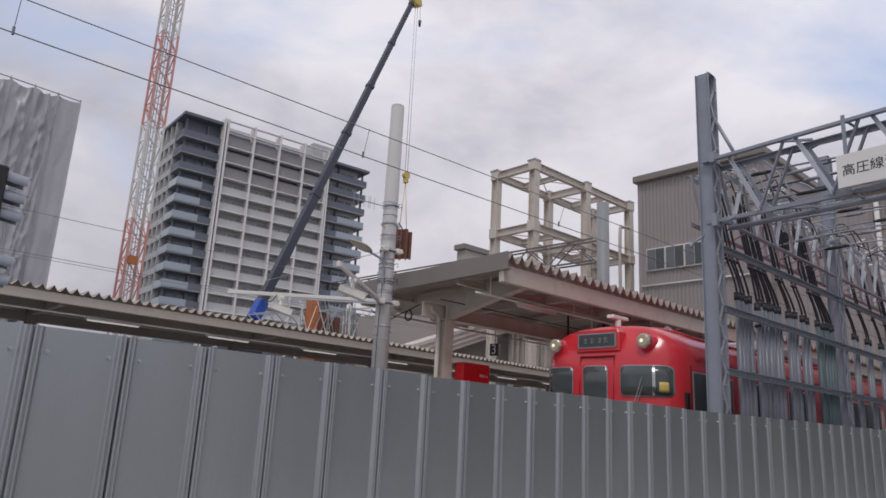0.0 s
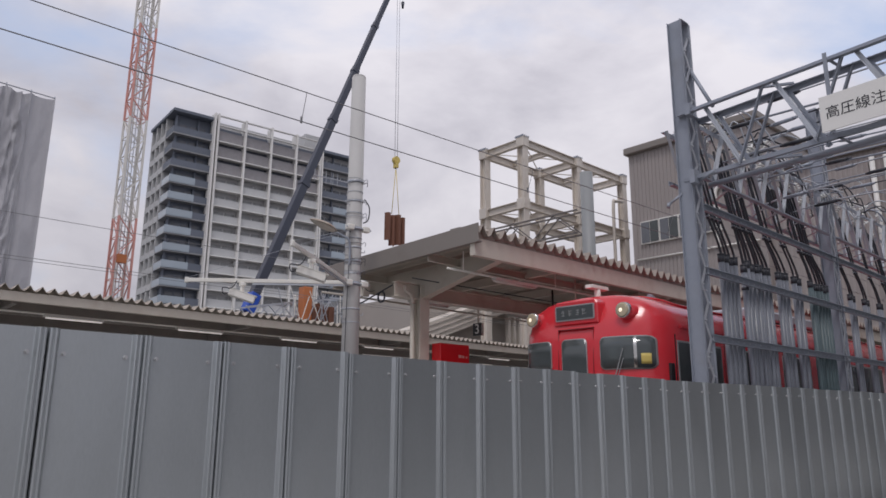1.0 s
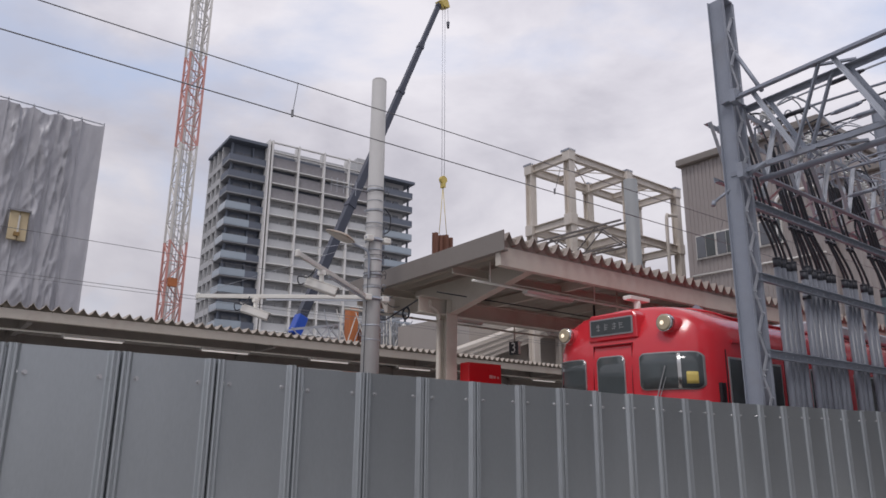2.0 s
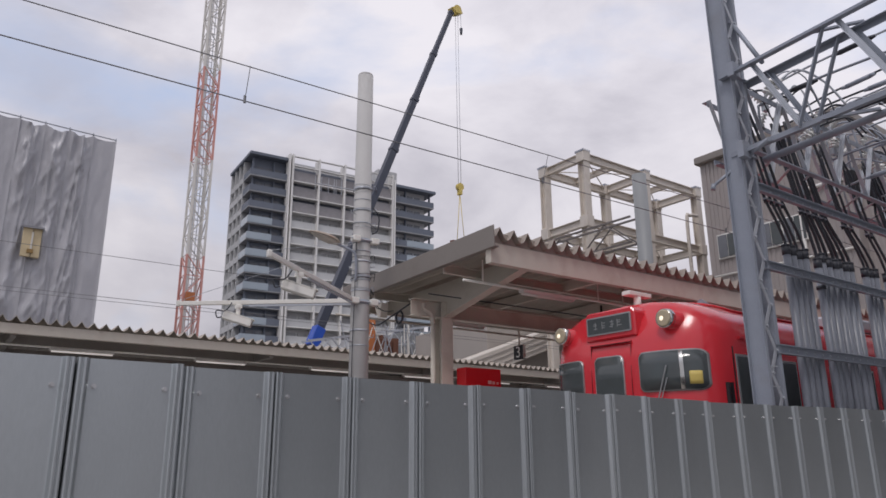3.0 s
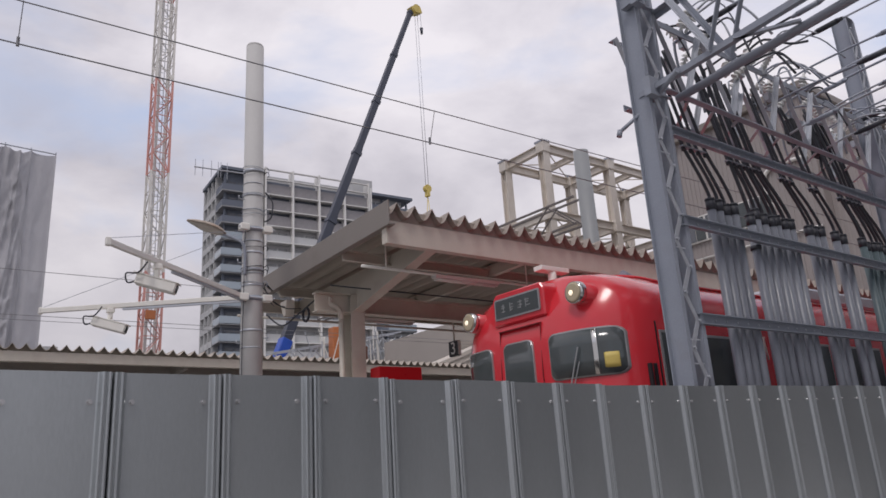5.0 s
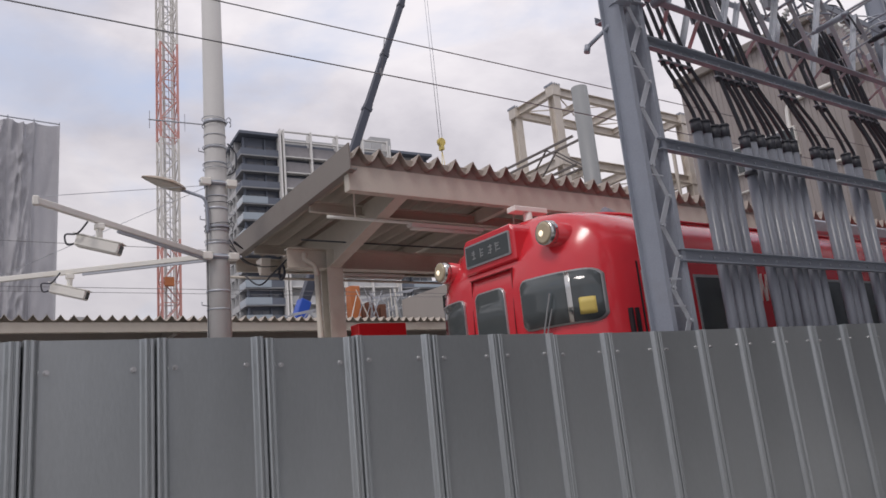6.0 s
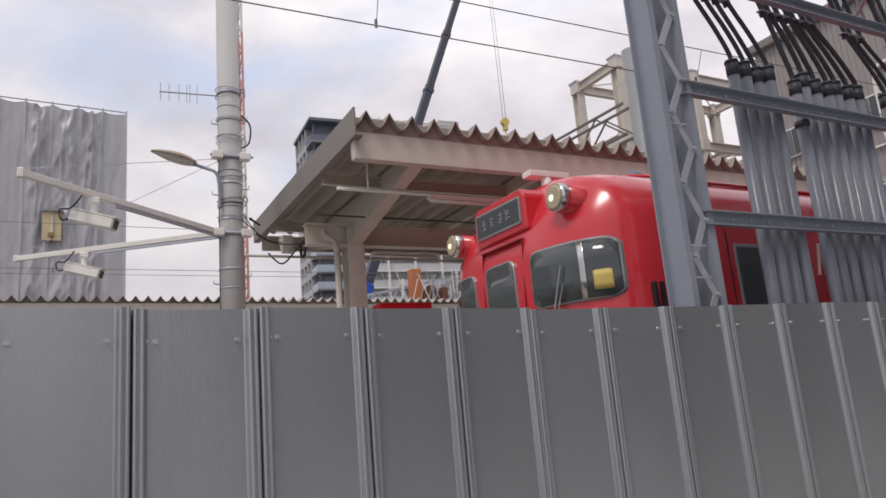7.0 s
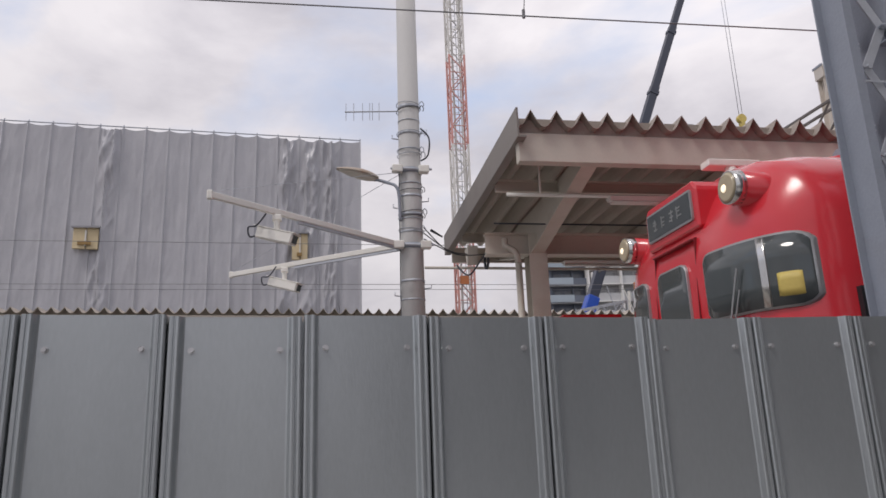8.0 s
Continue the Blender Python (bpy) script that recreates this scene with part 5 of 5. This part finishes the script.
box(bm, 17.0, 17.6, 51.0, 51.3, 11.6, 12.2)
part("junction_box", bm, orange, mast)


# ---- telescopic crane with its load ----
tip, foot = V(36.91, 46.24, 39.81), V(23.98, 45.35, 8.2)
crane = thing("mobile_crane", (23.0, 45.3, 0), "dark blue telescopic crane boom with a bright blue base", "crane")
dirv = (tip - foot).normalized()
L = (tip - foot).length
cuts = [0, 0.33, 0.52, 0.68, 0.84, 1.0]
for i in range(5):
    w = 0.64 - 0.06 * i
    bm = B()
    p, q = foot + dirv * L * cuts[i], foot + dirv * (L * cuts[i + 1] + (0.4 if i < 4 else 0))
    sweep(bm, p, q, ((-w * 0.36, -w / 2), (w * 0.36, -w / 2), (w * 0.42, -w * 0.3), (w * 0.42, w / 2), (-w * 0.42, w / 2), (-w * 0.42, -w * 0.3)))
    sec = part("boom_section", bm, boom_navy, crane)
    bm = B()
    e = foot + dirv * L * cuts[i + 1]
    sweep(bm, e - dirv * 0.3, e, [(a * w * 0.5, b * w * 0.58) for a, b in ((-1, -1), (1, -1), (1, 1), (-1, 1))])
    part("collar", bm, boom_navy, sec)
    d_, s_, u_ = axes(p, q)
    bm = B()
    mids = p + (q - p) * 0.55
    sweep(bm, mids - dirv * 0.35 - s_ * w * 0.43, mids + dirv * 0.35 - s_ * w * 0.43, ((-0.012, -0.14), (0.012, -0.14), (0.012, 0.14), (-0.012, 0.14)))
    part("marking", bm, grey_light, sec)
bm = B()
sweep(bm, tip, tip + dirv * 0.4 + V(0.9, 0.2, 0.2), ((-0.3, -0.35), (0.3, -0.35), (0.3, 0.35), (-0.3, 0.35)))
rod(bm, tip + V(0.5, -0.35, 0.3), tip + V(0.5, 0.35, 0.3), 0.42, 14)
part("head_sheaves", bm, yellow, crane, "yellow boom head")
bm = B()
sweep(bm, foot + dirv * 0.0, foot + dirv * 1.5, ((-0.36, -0.42), (0.36, -0.42), (0.36, 0.38), (-0.36, 0.38)))
part("boom_base", bm, blue_paint, crane, "bright blue boom base", bevel=0.06)
bm = B()
box(bm, 19.5, 26.5, 44.0, 46.6, 1.0, 3.2)
box(bm, 22.0, 24.5, 44.4, 46.2, 3.2, 7.6)
part("carrier", bm, boom_navy, crane, "dark crane carrier", bevel=0.08)
for x in (20.3, 22.0, 24.5, 26.0):
    for y in (44.1, 46.5):
        bm = B()
        rod(bm, (x, y - 0.2, 0.6), (x, y + 0.2, 0.6), 0.6, 18)
        part("tyre", bm, rubber, crane)
hook_at = V(37.6, 46.25, 22.7)
bm = B()
for o in (-0.14, 0.14):
    hose(bm, [V(37.5 + o, 46.25, 40.0), hook_at + V(o, 0, 0.4)], 0.022, 5)
hose(bm, [V(38.0, 46.3, 40.0), V(38.05, 46.3, 38.4)], 0.02, 5)
part("hoist_rope", bm, grey_light, crane)
bm = B()
rod(bm, V(38.05, 46.3, 38.5), V(38.05, 46.3, 37.9), 0.16, 10, 0.1)
part("small_hook", bm, boom_navy, crane)
bm = B()
rod(bm, hook_at + V(0, -0.16, 0.25), hook_at + V(0, 0.16, 0.25), 0.34, 14)
sweep(bm, hook_at + V(0, 0, -0.45), hook_at + V(0, 0, 0.1), ((-0.2, -0.14), (0.2, -0.14), (0.2, 0.14), (-0.2, 0.14)))
part("hook_block", bm, yellow, crane, "yellow hook block")
load = thing("sheet_piles", (37.6, 46.25, 15.1), "bundle of rusty brown steel sheet piles hanging from slings", "steel")
for k in range(4):
    bm = B()
    x, y, zt, zb = 36.80 + 0.56 * k, 46.1 + 0.12 * (k % 2), 18.05 - 0.12 * (k % 2), 15.15 + (0.5 if k == 0 else 0.12 * k)
    sweep(bm, (x, y, zb), (x, y, zt), ((-0.27, 0.16), (-0.2, 0.16), (-0.12, -0.14), (0.12, -0.14), (0.2, 0.16), (0.27, 0.16), (0.27, 0.2), (0.17, 0.2), (0.09, -0.08), (-0.09, -0.08), (-0.17, 0.2), (-0.27, 0.2)), up=(0, 1, 0))
    part("pile", bm, rust, load)
for x in (37.2, 38.0):
    bm = B()
    hose(bm, [hook_at + V(0, 0, -0.4), V(x, 46.2, 18.0)], 0.03, 5)
    part("sling", bm, yellow, load, "greenish yellow slings")

# plant and steelwork behind the low roof
rig = thing("construction_rig", (27, 40.5, 0), "rusty plates, orange panel and pale lattice of a construction rig", "machine")
bm = B()
box(bm, 25.4, 26.05, 40.3, 41.0, 0, 9.6)
part("orange_panel", bm, orange, rig, bevel=0.03)
for k in range(4):
    bm = B()
    box(bm, 26.15 + 0.42 * k, 26.53 + 0.42 * k, 40.4 - 0.1 * (k % 2), 40.8, 0, (8.35, 8.6, 8.25, 8.45)[k])
    part("rusty_plate", bm, rust, rig)
bm = B()
for o in ((0, 0), (0, 1.1), (0.9, 0), (0.9, 1.1)):
    beam(bm, (21.8, 41.2 + o[0], 7.2 + o[1] * 0.7), (31.0, 41.2 + o[0], 8.6 + o[1]), 0.09, 0.09)
for k in range(12):
    x = 21.8 + 0.77 * k
    z = 7.2 + 0.152 * 0.77 * k
    for o in (0, 0.9):
        beam(bm, (x, 41.2 + o, z if k % 2 else z + 0.85), (x + 0.77, 41.2 + o, z + 0.95 if k % 2 else z + 0.12), 0.06, 0.06)
part("lattice_jib", bm, grey_light, rig, "pale grey lattice jib")
for p, q, w in (((29.5, 40.2, 8.9), (32.3, 40.2, 6.3), 0.2), ((24.5, 40.6, 0), (24.9, 40.6, 9.0), 0.12), ((28.6, 40.1, 0), (28.4, 40.1, 9.4), 0.12)):
    bm = B()
    beam(bm, p, q, w, w)
    part("strut", bm, white_plastic, rig)
random.seed(21)
for k in range(22):
    x, lean = 24.2 + 0.30 * k, random.uniform(-1.4, 1.4)
    bm = B()
    beam(bm, (x, 39.9 + 0.08 * (k % 3), 6.2), (x + lean, 39.9 + 0.08 * (k % 3), random.uniform(8.3, 9.6)), 0.045, 0.045)
    part("strut", bm, random.choice((white_plastic, grey_light)), rig)
bm = B()
box(bm, 29.3, 32.0, 42.06, 44, 0, 9.28)
silo = part("silo", bm, steel_pole, rig, "grey ribbed steel bin")
for k in range(9):
    bm = B()
    box(bm, 29.3 + 0.3 * k, 29.54 + 0.3 * k, 42, 42.055, 0, 9.3)
    part("rib", bm, steel_pole, silo)


# ---- steel frame under construction ----
frame_b = thing("building_skeleton", (33, 25.6, 0), "cream painted steel frame of columns and beams", "frame")
FX, FYS = (28.65, 33.45, 38.1), (24.2, 27.0)
for x in FX:
    for y in FYS:
        bm = B()
        h_beam(bm, (x, y, 0), (x, y, 15.75), 0.42, 0.42, 0.03, up=(0, 1, 0))
        part("column", bm, beige_light, frame_b)
        for z in (15.9, 12.4, 8.9):
            bm = B()
            box(bm, x - 0.26, x + 0.26, y - 0.26, y + 0.26, z - 0.3, z + 0.3)
            part("joint_box", bm, beige_light, frame_b, bevel=0.02)
for z in (15.9, 12.4, 8.9):
    for y in FYS:
        for a, b in zip(FX, FX[1:]):
            bm = B()
            h_beam(bm, (a + 0.26, y, z), (b - 0.26, y, z), 0.26, 0.42, 0.03)
            part("beam", bm, beige_light, frame_b)
    for x in FX:
        bm = B()
        h_beam(bm, (x, FYS[0] + 0.26, z), (x, FYS[1] - 0.26, z), 0.26, 0.42, 0.03)
        part("beam", bm, beige_light, frame_b)
    bm = B()
    for a, b in zip(FX, FX[1:]):
        beam(bm, (a, FYS[0], z + 0.1), (b, FYS[1], z + 0.1), 0.05, 0.05)
        beam(bm, (a, FYS[1], z + 0.1), (b, FYS[0], z + 0.1), 0.05, 0.05)
        h_beam(bm, ((a + b) / 2, FYS[0], z + 0.05), ((a + b) / 2, FYS[1], z + 0.05), 0.2, 0.3)
    part("bracing", bm, beige_light, frame_b)
bm = B()
for x in FX:
    for y in FYS:
        for k in range(4):
            bm = B()
            box(bm, x - 0.28 + 0.15 * k, x - 0.24 + 0.15 * k, y - 0.3, y + 0.3, 16.12, 16.22)
            part("cleat", bm, grey_paint, frame_b)
bm = B()
hose(bm, arc([(36.6, 23.9, 8), (36.6, 23.9, 13.6), (36.9, 23.9, 14.2), (37.6, 23.9, 14.3)], 4), 0.1, 8)
part("vent_pipe", bm, beige_light, frame_b)


# ---- station building with ribbed cladding ----
station = thing("station_building", (42, 13, 0), "beige ribbed metal station building with a dark roof edge", "building")
for y0, y1, top, x0 in ((13.9, 21.0, 15.6, 34.0), (2.0, 13.9, 12.9, 34.6)):
    bm = B()
    box(bm, x0, 55, y0, y1, 4.6, top)
    part("wall", bm, cladding, station)
    bm = B()
    y = y0 + 0.02
    while y < y1 - 0.1:
        box(bm, x0 - 0.035, x0, y, y + 0.08, 4.6, top)
        y += 0.22
    part("rib", bm, cladding, station)
    bm = B()
    box(bm, x0 - 0.3, 55, y0 - (0.2 if top > 15 else -0.004), y1 + (0.2 if top > 15 else -0.004), top, top + 0.4)
    part("roof_edge", bm, fascia_grey, station, bevel=0.05)
bm = B()
x = 34.0
while x < 40:
    box(bm, x, x + 0.1, 21.0, 21.04, 4.6, 15.6)
    x += 0.3
part("rib", bm, cladding, station)
bm = B()
hose(bm, [(33.9, 20.8, 9.6), (33.9, 14.2, 9.6)], 0.05, 8)
hose(bm, arc([(33.9, 16.2, 9.6), (33.9, 16.2, 12.0), (33.9, 16.0, 12.6), (33.9, 15.4, 12.7), (33.9, 14.2, 12.7)], 5), 0.09, 8)
part("wall_pipe", bm, white_paint, station, "pale pipe along the cladding")
for y in (20.46, 19.34, 18.22, 17.10):
    bm = B()
    box(bm, 33.86, 33.99, y - 1.10, y, 10.4, 11.65)
    fr = part("window_frame", bm, white_paint, station)
    for k in range(2):
        bm = B()
        box(bm, 33.82, 33.95, y - 1.05 + 0.52 * k, y - 0.57 + 0.52 * k, 10.47, 11.58)
        part("pane", bm, tower_window if k else pane, fr, bevel=0.01)
bm = B()
for x in (36, 46):
    for y in (3, 12, 20):
        box(bm, x, x + 0.8, y, y + 0.8, 0, 4.6)
part("pier", bm, concrete, station)
bm = B()
for k in range(4):
    rod(bm, (34.4, 9.3 - 0.55 * k, 6), (34.4, 9.3 - 0.55 * k, 12.6), 0.11, 10)
part("white_pipe", bm, white_paint, station)

far_b = thing("far_building", (64, 63, 0), "plain beige building with a dark parapet beyond the station", "building")
bm = B()
box(bm, 57.2, 75, 58.2, 59.6, 0, 22.1)
part("wall", bm, plaster, far_b)
bm = B()
box(bm, 56.8, 75.4, 58.0, 59.8, 22.1, 22.75)
part("parapet", bm, fascia_grey, far_b, bevel=0.05)
annex = thing("annex_building", (32, 34, 0), "plain beige building with a sloping stair cover behind the platforms", "building")
bm = B()
box(bm, 27.6, 40, 31.0, 38, 0, 8.3)
part("lower_wall", bm, plaster, annex)
bm = B()
sweep(bm, (25.6, 30.4, 5.4), (36.0, 30.4, 9.1), ((-0.5, -0.55), (0.5, -0.55), (0.5, 0.55), (-0.5, 0.55)))
part("stair_cover", bm, beige_light, annex, "cream sloping stair cover", bevel=0.05)
bm = B()
for k in range(3):
    sweep(bm, (25.6, 29.88, 5.12 + 0.3 * k), (36.0, 29.88, 8.82 + 0.3 * k), ((-0.02, -0.03), (0.02, -0.03), (0.02, 0.03), (-0.02, 0.03)))
part("cover_joint", bm, plaster, annex)
for k in range(6):
    bm = B()
    box(bm, 34.0 + 0.5 * k, 34.2 + 0.5 * k, 30.2, 30.5, 0, 8.2)
    part("downpipe", bm, beige_light, annex)


# ---- apartment tower ----
tower = thing("apartment_tower", (46.4, 121, 0), "tall grey apartment tower with balconies and a white frame", "building")
tower.rotation_euler = (0, 0, radians(-4.4))
FLOOR, N, TOP = 3.095, 17, 55.2


def tpart(name, bm, mat, label="", parent=None, bevel=0.0):
    """A part of the tower, in its own axes with the corner at the origin."""
    ob = new(name, mesh_of(name, bm, mat, None, bevel))
    ob.parent = parent or tower
    return tagged(ob, label)


bm = B()
box(bm, 1.2, 38.0, 1.6, 13.0, 0, TOP - 0.8)
tpart("core", bm, tower_mid)
bm = B()
box(bm, -0.3, 7.6, -0.3, 13.4, TOP - 0.8, TOP - 0.2)
tpart("roof_slab", bm, tower_dark, bevel=0.05)
bm = B()
box(bm, 29.2, 39.8, -0.3, 13.4, TOP - 1.6, TOP - 1.0)
tpart("roof_slab", bm, tower_dark, bevel=0.05)
bm = B()
box(bm, 27, 31.5, 2, 10, TOP - 1.0, TOP + 2.4)
box(bm, 9, 26, 3, 10, TOP - 0.8, TOP + 0.4)
tpart("plant_room", bm, tower_mid)
def unit(name, mat, *b):
    bm = B()
    box(bm, *b)
    return mesh_of(name, bm, mat)


def floors(me, spots, top_me=None, group="", count=N):
    for f in range(count):
        for x, y in spots:
            ob = piece((top_me if top_me and f > N - 4 else me).name.split(".")[0], top_me if top_me and f > N - 4 else me, (x, y, 0.9 + FLOOR * f), tower)


floors(unit("window", tower_window, 0, 1.35, 0, 0.15, 0.25, 2.3), [(1.5 + 1.7 * k, 1.48) for k in range(3)] + [(30.4 + 1.7 * k, 1.48) for k in range(4)])
floors(unit("window", recess_window, 0, 1.7, 0, 0.1, 0.9, 2.35), [(8.7 + 5.35 * k + 2.1 * j, 0.60) for k in range(4) for j in range(2)])
floors(unit("side_window", tower_window, 0, 0.15, 0, 1.3, 0.3, 2.2), [(1.08, 5.2 + 2.8 * k) for k in range(3)])
# Slabs take the grey with balcony shade put into its colour.
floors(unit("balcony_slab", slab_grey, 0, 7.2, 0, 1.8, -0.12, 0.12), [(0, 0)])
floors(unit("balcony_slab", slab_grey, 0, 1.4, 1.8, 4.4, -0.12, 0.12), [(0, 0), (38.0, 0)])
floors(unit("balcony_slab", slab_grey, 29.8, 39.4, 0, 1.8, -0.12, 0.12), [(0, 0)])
floors(unit("balcony_front", tower_blue, 0, 4.6, 0, 0.08, 0.0, 1.4), [(0, 0)], unit("balcony_front", tower_dark, 0, 4.6, 0, 0.08, 0.1, 1.25))
floors(unit("balcony_front", tower_blue, 33.0, 39.4, 0, 0.08, 0.0, 1.4), [(0, 0)], unit("balcony_front", tower_dark, 33.0, 39.4, 0, 0.08, 0.1, 1.25))
floors(unit("balcony_side", tower_blue, 0, 0.08, 0.08, 4.3, 0.1, 1.25), [(0, 0), (39.32, 0)], unit("balcony_side", tower_dark, 0, 0.08, 0.08, 4.3, 0.1, 1.25))
floors(unit("balcony_end", tower_dark, 4.6, 7.0, 0, 0.08, 0.1, 1.3), [(0, 0)])
floors(unit("balcony_end", tower_dark, 29.8, 33.0, 0, 0.08, 0.1, 1.3), [(0, 0)])
floors(unit("infill_panel", tower_glass, 0, 4.85, -0.35, -0.25, 0.07, 1.55), [(8.1 + 5.35 * k, 0) for k in range(4)], unit("infill_panel", screen_brown, 0, 4.85, -0.35, -0.25, 0.07, 2.2))
floors(unit("recess_wall", tower_mid, 0, 4.85, 0.70, 0.9, 0, FLOOR), [(8.1 + 5.35 * k, 0) for k in range(4)], unit("recess_wall", tower_dark, 0, 4.85, 0.70, 0.9, 0, FLOOR))
for k in range(5):
    bm = B()
    box(bm, 7.6 + 5.35 * k, 7.95 + 5.35 * k, -1.0, 1.2, 0, TOP + 0.5)
    tpart("frame_post", bm, tower_white)
bm = B()
box(bm, 7.0, 7.3, -1.0, 1.2, 0, TOP + 0.5)
box(bm, 29.5, 29.8, -1.0, 1.2, 0, TOP - 0.5)
tpart("frame_post", bm, tower_white)
for f in range(N + 2):
    bm = B()
    z = 0.9 + FLOOR * f if f < N + 1 else TOP + 0.2
    z = min(z, TOP + 0.2)
    box(bm, 8.1, 29.0, -0.9, 0.6 if f < N else -0.4, z - 0.10, z + 0.07)
    tpart("frame_beam", bm, tower_white)
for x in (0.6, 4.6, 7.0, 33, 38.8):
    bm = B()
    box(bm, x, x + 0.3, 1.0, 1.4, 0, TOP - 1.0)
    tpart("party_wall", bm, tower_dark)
floors(unit("gallery_wall", tower_mid, 0.0, 1.3, 5.0, 13.0, -0.2, 0.9), [(0, 0)])
for k in range(4):
    bm = B()
    box(bm, -0.05, 1.3, 4.4 + 2.8 * k, 4.8 + 2.8 * k, 0, TOP - 0.8)
    tpart("gallery_pier", bm, tower_mid)

# Thin dark sheets over the core paint shade into the corner balcony recesses.
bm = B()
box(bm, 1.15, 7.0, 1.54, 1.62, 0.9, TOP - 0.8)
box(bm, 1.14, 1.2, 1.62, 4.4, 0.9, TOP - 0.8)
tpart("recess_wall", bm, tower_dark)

# low skyline
sky_b = thing("distant_block", (16.5, 75, 0), "small grey rooftop block far behind the roof", "building")
bm = B()
box(bm, 14.0, 15.2, 74, 76, 0, 13.2)
part("block", bm, tower_mid, sky_b)
